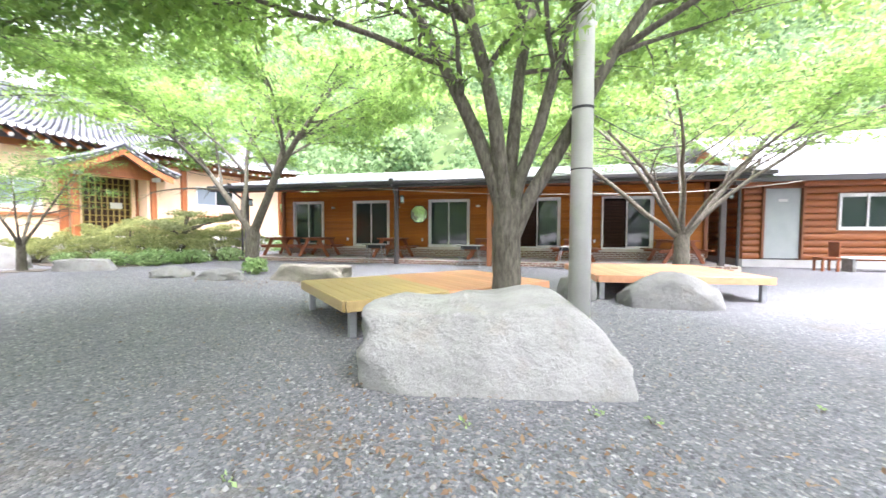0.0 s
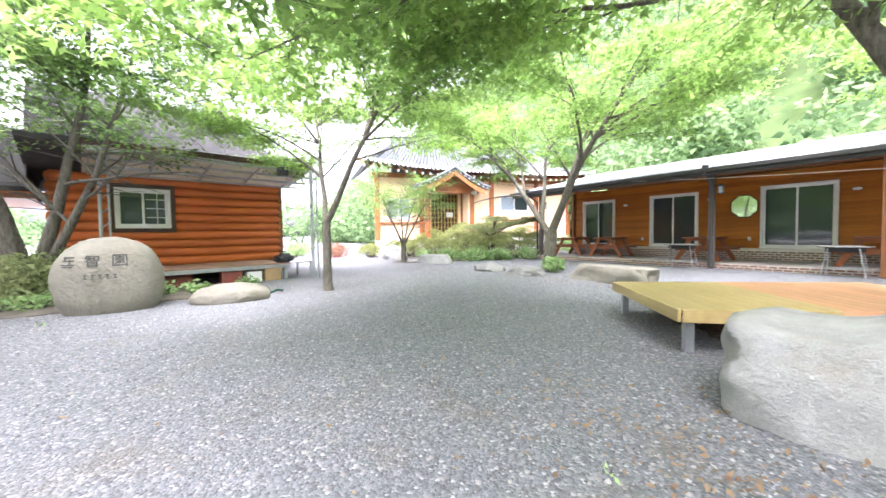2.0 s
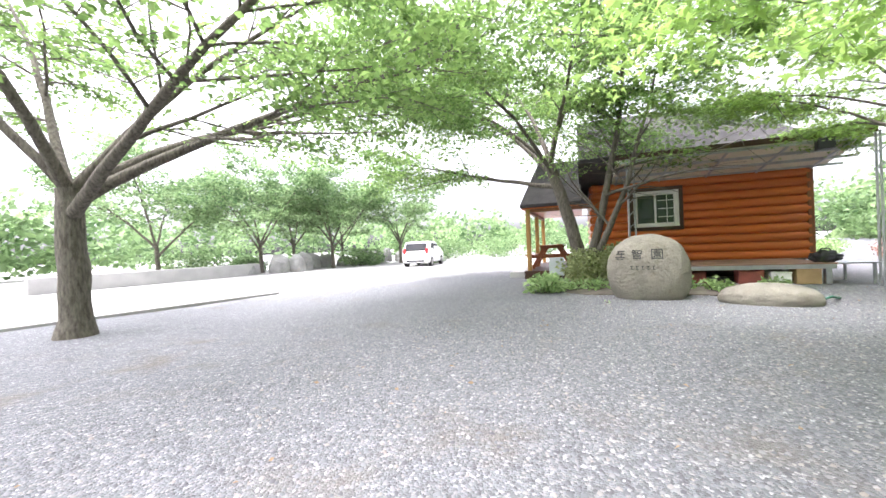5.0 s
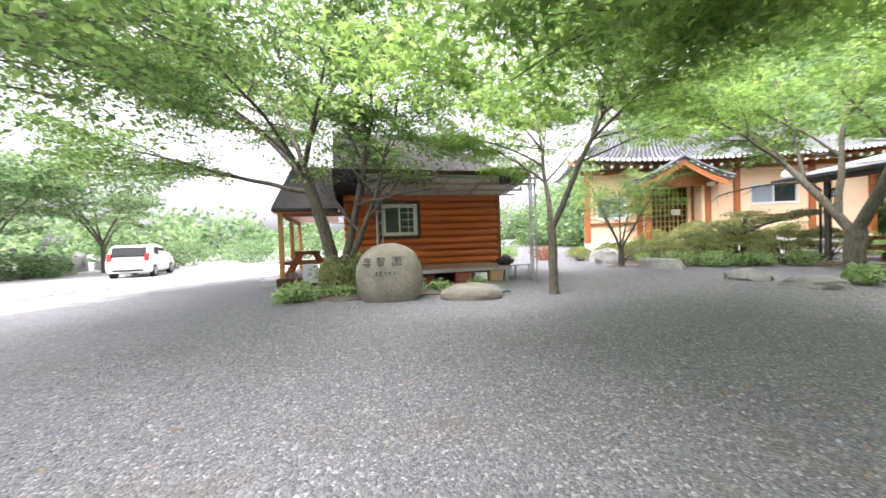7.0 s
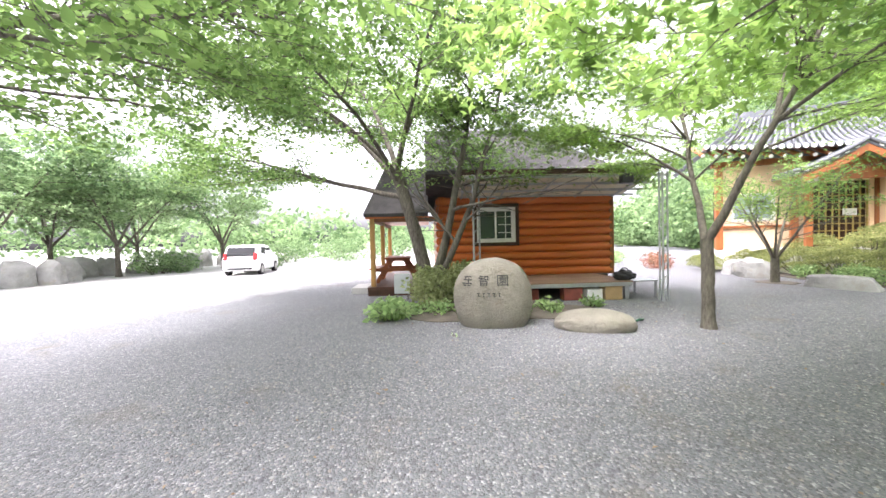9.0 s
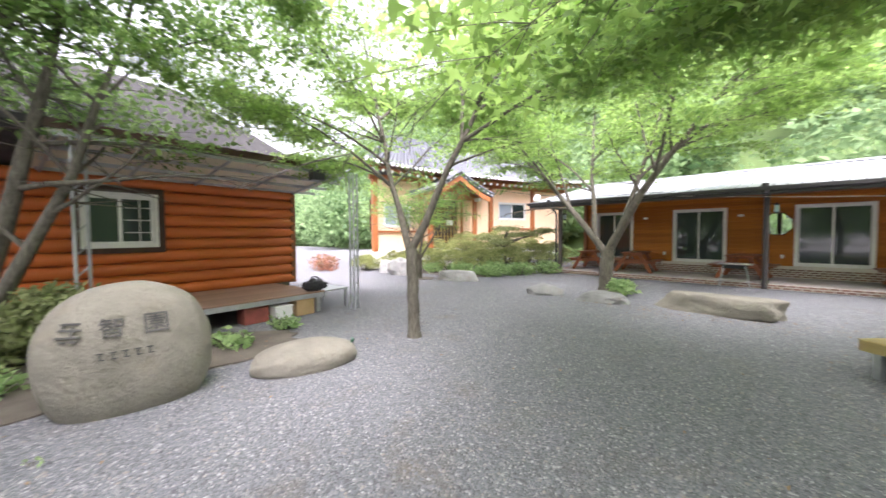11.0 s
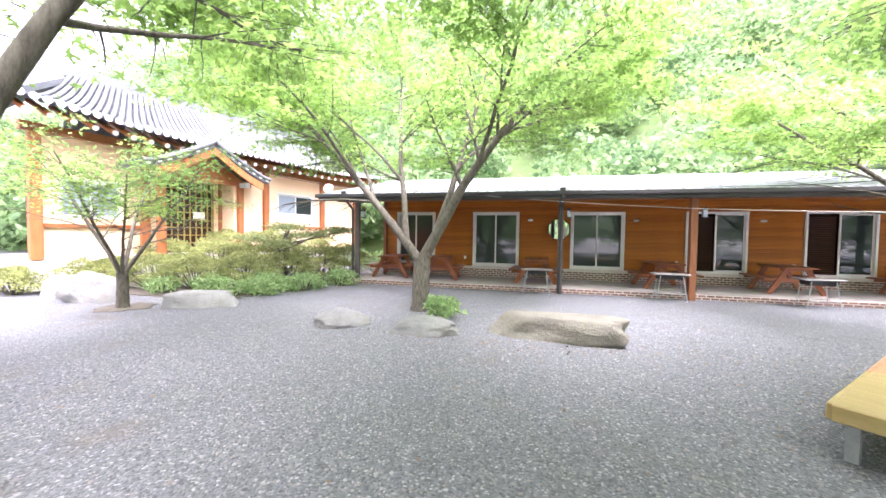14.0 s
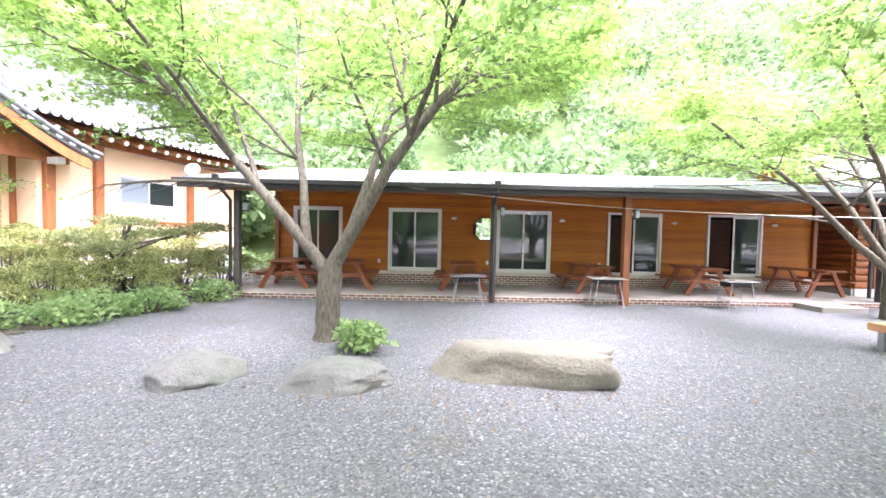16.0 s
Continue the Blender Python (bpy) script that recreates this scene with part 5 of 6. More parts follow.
for i in range(nrow + 1):
    p = roof_point(i / nrow, 0)
    piece("tile_end", tile_end_me, house, pose(p[0], p[1] - 0.07, p[2] + 0.05))
hip = bmesh.new()
q_ = [hip.verts.new(p) for p in ((-0.7, -1.15, eave_z(-0.7)), (1.9, 3.15, 6.75), (-0.5, 4.6, 4.6), (-0.6, -1.0, eave_z(-0.7) - 0.12), (1.9, 3.1, 6.55), (-0.4, 4.5, 4.45))]
for f3 in ((0, 1, 2), (3, 5, 4), (0, 3, 4, 1), (1, 4, 5, 2), (2, 5, 3, 0)):
    hip.faces.new([q_[i] for i in f3])
part("hip_slope", hip, TILE, house)
# gabled porch
GU0, GU1, GV = 1.75, 5.8, -1.15
GM = (GU0 + GU1) / 2


def gable_line(k):
    """Height of the porch roof at k from 0 (eave) to 1 (ridge): sagging towards the upturned eaves."""
    return 3.55 + 0.95 * k ** 1.3


bm = bmesh.new()
K = 10
for side in (-1, 1):
    lo = [[bm.verts.new((GM + side * (1 - j / K) * (GU1 - GU0) / 2, v, gable_line(j / K))) for j in range(K + 1)] for v in (GV - 0.35, 0.9)]
    for j in range(K):
        bm.faces.new((lo[0][j], lo[0][j + 1], lo[1][j + 1], lo[1][j]))
bmesh.ops.recalc_face_normals(bm, faces=bm.faces[:])
bmesh.ops.solidify(bm, geom=bm.faces[:], thickness=0.1)
pr = part("porch_roof", bm, TILE, house, "small tiled gable over the entrance")
for side in (-1, 1):
    for q, v in enumerate([GV - 0.35 + 0.26 * n for n in range(6)]):
        pts = [Vector((GM + side * (1 - j / K) * (GU1 - GU0) / 2, v, gable_line(j / K) + 0.05)) for j in range(K + 1)]
        me = curve_tube(pts, 0.075)
        ob = piece("roof_tile", me, pr, Matrix.Identity(4))
    hw = (GU1 - GU0 - 0.5) / 2
    upper = [(GM + side * (1 - j / K) * hw, gable_line(j / K) - 0.1) for j in range(K + 1)]
    bm = prism(upper + [(x, z - 0.25) for x, z in upper[::-1]], "y", GV - 0.33, GV - 0.27)
    part("bargeboard", bm, BEAM, house, "curved orange bargeboard")
    for j in range(7):
        k = 0.06 + j * 0.13
        piece("tile_end", tile_end_me, house, pose(GM + side * (1 - k) * (GU1 - GU0) / 2, GV - 0.36, gable_line(k) + 0.02))
part("gable_wall", prism([(GU0 + 0.6, 3.45), (GU1 - 0.6, 3.45), (GM, 4.3)], "y", GV + 0.25, GV + 0.35), BEAM, house, "boarded gable")
part("porch_beam", boxes(((GM, GV + 0.3, 3.4), (GU1 - GU0 - 0.7, 0.16, 0.2))), BEAM, house)
for u in (GU0 + 0.75, GU1 - 0.75):
    part("porch_column", boxes(((u, GV + 0.3, 2.1), (0.2, 0.2, 2.7)), bevel=0.015), BEAM, house, "orange porch column")
    part("bracket", boxes(((u, GV + 0.05, 3.32), (0.16, 0.4, 0.16))), WHITEPAINT, house, "white-ended bracket")
part("side_wall", boxes(((5.2, -0.35, 2.2), (0.7, 0.9, 2.6))), PLASTER, house)

# ---------------------------------------------------------------- terrace furniture
def picnic_table():
    t = thing("picnic_table", (0, 0, 0), "dark red-brown wooden picnic table with fixed benches", "table", "picnic tables on the terrace")
    for i in range(4):
        part("table_plank", boxes((((i - 1.5) * 0.185, 0, 0.745), (0.175, 1.55, 0.04)), bevel=0.006), TABLEWOOD, t)
    for x in (-0.68, 0.68):
        for k in (-1, 1):
            part("seat_plank", boxes(((x + k * 0.075, 0, 0.44), (0.14, 1.55, 0.04)), bevel=0.006), TABLEWOOD, t)
    for y in (-0.55, 0.55):
        for k in (-1, 1):
            part("leg", beams(((k * 0.62, y, -0.0), (k * 0.2, y, 0.73), 0.045, 0.12)), TABLEWOOD, t)
        part("cross_rail", boxes(((0, y + 0.045, 0.39), (1.5, 0.045, 0.1)), ((0, y + 0.045, 0.69), (0.7, 0.045, 0.08))), TABLEWOOD, t)
    return t


pt = picnic_table()
pt.matrix_basis = pose(-2.4, 12.3, 0.14, 0, 0, 6)
for x, y, r in ((0.86, 12.35, -3), (4.55, 12.35, 4), (7.75, 12.35, -4), (11.0, 12.4, 8), (-4.1, 12.35, 3)):
    copy_thing(pt, pose(x, y, 0.14, 0, 0, r))


def grill():
    g = thing("grill_table", (0, 0, 0), "pale sheet-steel barbecue table on thin legs", "grill", "barbecue tables before the terrace")
    part("tray", boxes(((0, 0, 0.70), (0.86, 0.46, 0.03)), bevel=0.008), GRILLSTEEL, g, "pale worn tray top")
    part("firebox", prism([(-0.17, 0.685), (0.17, 0.685), (0.13, 0.57), (-0.13, 0.57)], "x", -0.3, 0.3), BLACK, g, "sooty black firebox")
    part("grate", boxes(((0.02, 0, 0.722), (0.4, 0.3, 0.012))), GRILLSTEEL, g)
    for sx in (-1, 1):
        for sy in (-1, 1):
            part("leg", rods(((sx * 0.36, sy * 0.2, 0.0), (sx * 0.25, sy * 0.15, 0.69), 0.013), seg=8), STEEL, g)
    for y in (-0.19, 0.19):
        part("brace", rods(((-0.33, y, 0.2), (0.33, y, 0.2), 0.009), seg=6), STEEL, g)
    return g


gr = grill()
gr.matrix_basis = pose(0.85, 10.62, 0, 0, 0, 2)
for x, y, r in ((4.25, 10.6, -3), (7.4, 10.5, 4)):
    copy_thing(gr, pose(x, y, 0, 0, 0, r))

# convex traffic mirror on the wall
mir = thing("wall_mirror", (1.6, 13.42, 1.9), "octagonal mirror with a dark rim on the siding", "mirror")
bm = bmesh.new()
bmesh.ops.create_cone(bm, cap_ends=True, segments=8, radius1=0.4, radius2=0.4, depth=0.03, matrix=pose(0, 0.0, 0, 90, 0, 0) @ pose(0, 0, 0, 0, 0, 22.5))
part("rim", bm, DARKWOOD, mir)
bm = bmesh.new()
bmesh.ops.create_cone(bm, cap_ends=True, segments=8, radius1=0.37, radius2=0.37, depth=0.02, matrix=pose(0, -0.015, 0, 90, 0, 0) @ pose(0, 0, 0, 0, 0, 22.5))
part("mirror_glass", bm, MIRROR, mir)

# small oval wall lamps and sockets between the windows
for x in (-2.45, 0.62, 4.1, 7.75, 11.05):
    w = thing("wall_lamp", (x, 13.5, 2.22), "small white oval wall lamp on the siding", "wall lamp", "wall lamps of the lodge")
    bm = bmesh.new()
    bmesh.ops.create_icosphere(bm, subdivisions=3, radius=1, matrix=Matrix.Diagonal((0.095, 0.05, 0.045, 1)))
    part("shade", bm, WHITEPAINT, w, smooth=True)
    part("mount", boxes(((0, 0.03, 0), (0.1, 0.04, 0.05))), GREYPOST, w)
for x in (-1.75, 1.72, 5.35, 8.6):
    solid("socket", boxes(((x, 13.515, 0.82), (0.08, 0.03, 0.12)), bevel=0.004), WHITEPAINT, "white weatherproof socket on the wall", "socket", group="sockets of the lodge")


def lantern(place):
    l_ = thing("lantern", place, "small dark lantern hung on a terrace post", "lantern", "post lanterns")
    part("cap", prism([(-0.07, 0.1), (0.07, 0.1), (0.0, 0.17)], "y", -0.07, 0.07), BLACK, l_)
    part("glass", boxes(((0, 0, 0), (0.1, 0.1, 0.19))), GLASS_PALE, l_)
    part("base", boxes(((0, 0, -0.11), (0.12, 0.12, 0.03))), BLACK, l_)
    part("cap", boxes(((0, 0, 0.1), (0.13, 0.13, 0.02))), BLACK, l_)
    part("arm", boxes(((-0.1, 0, 0.13), (0.2, 0.02, 0.02))), BLACK, l_)
    return l_


for x, y in ((-4.8, 11.2), (1.72, 10.97), (5.1, 10.9), (12.05, 11.2)):
    lantern((x, y, 2.3))
# satellite dish at the eaves end
dish = thing("satellite_dish", (-5.75, 10.6, 2.98), "white satellite dish on the end of the eaves", "satellite dish")
bm = bmesh.new()
bmesh.ops.create_uvsphere(bm, u_segments=20, v_segments=10, radius=0.17, matrix=pose(0, 0, 0.12, 70, 0, 10) @ Matrix.Diagonal((1, 1, 0.22, 1)))
part("reflector", bm, WHITEPAINT, dish, smooth=True)
part("stand", rods(((0, 0, -0.06), (0, 0, 0.12), 0.02)), STEEL, dish)


def cable(label, a, b, sag, r=0.008, mat=None, n=18):
    a, b = Vector(a), Vector(b)
    v, f = [], []
    tube(v, f, [a.lerp(b, i / n) - Vector((0, 0, sag * math.sin(math.pi * i / n))) for i in range(n + 1)], [r] * (n + 1), 5)
    return tagged(new("cable", raw_mesh("cable", [tuple(p) for p in v], f, mat or CABLE)), label, "cable")


cable("pale cable strung along the terrace eaves", (-2.0, 10.4, 2.92), (4.85, 10.75, 2.42), 0.05, 0.01, CABLE_PALE)
cable("pale cable strung on towards the tree", (4.85, 10.75, 2.42), (10.2, 9.7, 2.25), 0.03, 0.01, CABLE_PALE)
cable("pale cable from the tree to the log house", (10.2, 9.7, 2.25), (15.0, 12.2, 2.85), 0.05, 0.01, CABLE_PALE)
cable("dark cable from the pole to the lodge roof", (6.75, 2.95, 2.57), (5.2, 10.4, 2.95), 0.2)
cable("dark cable from the tiled house to the lodge", (-9.2, 12.0, 3.9), (-1.0, 10.4, 2.95), 0.25)
cable("dark cable over the yard to the pole", (10.3, 9.6, 3.4), (6.75, 2.95, 2.57), 0.15)

# flood lamp on the pole
fl = thing("flood_lamp", (6.95, 2.85, 4.55), "grey flood lamp on the concrete pole", "flood lamp")
part("housing", prism([(-0.1, 0.08), (0.16, 0.12), (0.3, -0.12), (0.02, -0.2)], "y", -0.13, 0.13), GRILLSTEEL, fl)
part("arm", rods(((-0.15, 0.08, 0), (0.05, 0, 0), 0.025)), STEEL, fl)

# ---------------------------------------------------------------- things by the log house
wt = thing("low_bench", (16.6, 11.8, 0), "long white low bench before the log house", "bench")
part("top", boxes(((0, 0, 0.42), (2.6, 0.5, 0.05)), bevel=0.01), WHITEPAINT, wt)
for x in (-1.15, 1.15):
    part("leg", boxes(((x, 0, 0.2), (0.08, 0.4, 0.4))), GRILLSTEEL, wt)
wc = thing("wooden_chair", (14.95, 11.9, 0), "small brown wooden chair by the log house", "chair")
part("seat", boxes(((0, 0, 0.4), (0.45, 0.42, 0.04))), TABLEWOOD, wc)
part("backrest", boxes(((0.2, 0, 0.66), (0.04, 0.42, 0.45))), TABLEWOOD, wc)
for x in (-0.19, 0.19):
    for y in (-0.17, 0.17):
        part("leg", boxes(((x, y, 0.19), (0.05, 0.05, 0.4))), TABLEWOOD, wc)
rp = thing("rain_pipe", (12.75, 12.2, 0), "dark downpipe between the lodge and log house", "downpipe")
part("pipe", rods(((0, 0, 0), (0, 0, 2.75), 0.045)), GUTTER, rp)
part("hopper", boxes(((0, 0, 2.78), (0.3, 0.16, 0.14))), GUTTER, rp)
stp = solid("concrete_step", boxes(((9.9, 10.65, 0.06), (1.15, 0.75, 0.16)), bevel=0.02), TERRACE, "worn grey concrete step to the terrace", "step")

# ---------------------------------------------------------------- carved characters on the name stone
from mathutils.bvhtree import BVHTree
sm = stone.data
tree_ = BVHTree.FromPolygons([stone.matrix_basis @ v.co for v in sm.vertices], [tuple(p.vertices) for p in sm.polygons])


def on_stone(y, z):
    hit, nrm, _, _ = tree_.ray_cast(Vector((2, y, z)), Vector((-1, 0, 0)))
    return hit, nrm


def carve(name, y, z, size, text=None, bars=()):
    hit, nrm = on_stone(y, z)
    if hit is None:
        return
    rot = nrm.to_track_quat("Z", "Y").to_matrix().to_4x4()
    m = Matrix.Translation(hit + nrm * 0.004) @ rot
    if text:
        cu = bpy.data.curves.new(name, "FONT")
        cu.body, cu.size, cu.extrude, cu.align_x, cu.align_y = text, size, 0.006, "CENTER", "CENTER"
        cu.materials.append(INK)
        ob = new(name, cu)
    else:
        bm = bmesh.new()
        for x0, y0, w, h in bars:
            box(bm, (x0 * size, y0 * size, 0), (w * size, h * size, 0.012))
        ob = new(name, mesh_of(name, bm, INK))
    ob.parent = stone
    ob.matrix_parent_inverse = stone.matrix_basis.inverted()
    ob.matrix_basis = m
    return ob


zc_ = 0.80
carve("carved_character", -2.62, zc_, 0.21, "園")
carve("carved_character", -2.93, zc_, 0.19, "智")
carve("carved_character", -3.2, zc_, 0.19, None, ((0, 0.4, 0.7, 0.09), (0, 0.12, 0.8, 0.09), (-0.25, 0.25, 0.09, 0.35), (0.1, 0.05, 0.09, 0.4), (0, -0.2, 0.95, 0.09), (-0.2, -0.38, 0.28, 0.09), (0.22, -0.38, 0.28, 0.09)))
for k in range(5):
    carve("carved_line", -2.68 - k * 0.085, 0.58, 0.1, None, ((0, 0.25, 0.5, 0.1), (0, -0.05, 0.12, 0.5), (0.1, -0.3, 0.4, 0.09)))

# ---------------------------------------------------------------- clutter by the cabin
def bag(place, rz):
    b = thing("tool_bag", place, "black bag of tools lying on the deck edge", "bag", rz=rz)
    bm = bmesh.new()
    bmesh.ops.create_icosphere(bm, subdivisions=4, radius=1)
    for v in bm.verts:
        v.co *= 1 + 0.3 * noise.noise(v.co * 2.2) + 0.12 * noise.noise(v.co * 6)
        v.co = Vector((v.co.x * 0.24, v.co.y * 0.15, max(v.co.z, -0.75) * 0.14 + 0.105))
    part("body", bm, BLACK, b, smooth=True)
    part("handle", rods(((-0.1, 0, 0.2), (-0.05, 0, 0.29), 0.012), ((-0.05, 0, 0.29), (0.06, 0, 0.29), 0.012), ((0.06, 0, 0.29), (0.1, 0, 0.2), 0.012)), BLACK, b)
    return b


bag((-4.95, 0.45, 0.435), 75)
for x, y, sx, sy, sz, mat, lab in ((-4.85, 0.1, 0.4, 0.35, 0.3, CARDBOARD, "brown cardboard box under the deck"), (-4.75, -0.35, 0.35, 0.3, 0.24, WHITEPAINT, "white carton under the deck"),
                                   (-4.75, -0.85, 0.45, 0.3, 0.28, REDBOX, "red and grey crate under the deck"), (-4.75, -1.9, 0.5, 0.35, 0.25, REDBOX, "worn red crate under the deck"),
                                   (-4.8, -2.6, 0.5, 0.4, 0.28, CARDBOARD, "stained carton under the deck")):
    b = thing("box", (x, y, 0), lab, "box", "boxes under the deck", 8)
    part("body", boxes(((0, 0, sz / 2), (sy, sx, sz)), bevel=0.008), mat, b)
    part("lid", boxes(((0, 0, sz + 0.008), (sy + 0.015, sx + 0.015, 0.02)), bevel=0.004), mat, b)
# notice board by the porch
nb = thing("notice_board", (-4.75, -5.0, 0), "small grey standing sign by the porch", "sign")
part("panel", boxes(((0, 0, 0.42), (0.04, 0.4, 0.5)), bevel=0.005), GREYDOOR, nb)
part("post", boxes(((0, -0.15, 0.15), (0.03, 0.03, 0.35)), ((0, 0.15, 0.15), (0.03, 0.03, 0.35))), GREYPOST, nb)
copy_thing(pt, pose(-7.0, -5.6, 0.25, 0, 0, 98.8))
# dark lamp box under the canopy
lb = thing("speaker", (-4.75, 0.45, 2.86), "black speaker box under the canopy edge", "speaker")
part("case", boxes(((0, 0, 0), (0.22, 0.26, 0.22)), bevel=0.01), BLACK, lb)
part("bracket", boxes(((0, 0, 0.16), (0.04, 0.04, 0.14))), STEEL, lb)
hose = thing("hose", (-2.35, -0.75, 0), "dark green hose lying behind the flat stone", "hose")
v_, f_ = [], []
tube(v_, f_, [Vector((0.25 * math.sin(i * 0.7), -0.65 + i * 0.09, 0.05 + 0.03 * math.sin(i * 1.7))) for i in range(15)], [0.02] * 15, 6)
ob = new("tube", raw_mesh("tube", [tuple(p) for p in v_], f_, material("green_hose", (0.03, 0.14, 0.08), (0.02, 0.08, 0.05), 5, 0.5), True))
ob.parent = hose

# ---------------------------------------------------------------- small plants
shrub("leafy_plant", "bright green leafy clump at the foot of the tree", (-1.0, 6.9, 0), (0.75, 0.6, 0.42), 420, 0.13, LEAF_HERB, 81, "plant", flat=0.5, hollow=0.3)
shrub("leafy_plant", "bright green plant clump beside the name stone", (-2.4, -4.7, 0), (0.75, 0.8, 0.42), 500, 0.14, LEAF_HERB, 82, "plant", flat=0.45, hollow=0.3)
shrub("juniper_bush", "dark feathery juniper below the cabin tree", (-4.3, -3.7, 0), (1.5, 1.5, 1.05), 6000, 0.09, LEAF_PINE, 83, "shrub", flat=0.1, hollow=0.35)
for i, (x, y) in enumerate([(-3.3, -1.6), (-3.6, -2.2), (-3.1, -3.8), (-3.9, -0.6), (-3.0, -4.3)]):
    shrub("leafy_plant", "low green weeds at the deck's foot", (x, y, 0), (0.6, 0.6, 0.25), 160, 0.1, LEAF_HERB, 84 + i, "plant", flat=0.5, hollow=0.3, group="weeds by the deck")
for i, (x, y) in enumerate([(5.84, 0.4), (6.57, 0.72), (4.85, -0.3), (6.9, 0.7), (7.97, 1.1), (-1.25, -3.4)]):
    shrub("weed", "tiny green weed sprouting through the gravel", (x, y, 0.0), (0.1, 0.1, 0.045), 16, 0.03, LEAF_HERB, 160 + i, "weed", flat=0.5, hollow=0.2, lumps=2, group="weeds in the gravel")
for i, (x, y) in enumerate([(-7.8, 17.4), (-6.8, 18.2), (-8.8, 18.4), (-6.2, 16.9)]):
    shrub("garden_shrub", "loose fresh green shrub behind the lodge end", (x, y, 0), (1.4, 1.2, 0.9), 1600, 0.09, LEAF_HERB, 180 + i, "shrub", group="shrubs behind the lodge")
# cloud-pruned pine over the hedge
pine = thing("garden_pine", (-7.3, 10.4, 0), "cloud-pruned garden pine with flat pads", "tree")
v_, f_ = [], []
rp_ = np.random.default_rng(9)
tube(v_, f_, [Vector((0, 0, -0.05)), Vector((0.15, -0.1, 0.6)), Vector((-0.1, 0.1, 1.2)), Vector((0.1, 0.2, 1.75))], [0.09, 0.08, 0.06, 0.03], 8)
pads = []
for dx, dy, z, w in ((0.0, 0.2, 1.85, 0.9), (0.9, 0.5, 1.6, 0.85), (-0.8, -0.3, 1.45, 0.8), (0.4, -0.8, 1.3, 0.8), (1.5, 0.9, 1.75, 0.75), (-0.3, 0.9, 1.55, 0.8)):
    tube(v_, f_, [Vector((0, 0.1, z - 0.5)), Vector((dx * 0.6, dy * 0.6, z - 0.25)), Vector((dx, dy, z - 0.05))], [0.04, 0.03, 0.012], 6)
    d = rp_.normal(0, 1, (900, 3)) * np.array([w * 0.3, w * 0.3, 0.055]) + np.array([dx, dy, z])
    pads.append(d)
ob = new("trunk", raw_mesh("trunk", [tuple(p) for p in v_], f_, BARK, True))
ob.parent = pine
lv, lf = leaves(np.concatenate(pads), 0.075, rp_, "oval", 0.2)
ob = new("needles", raw_mesh("needles", lv, lf, LEAF_PINE))
ob.parent = pine

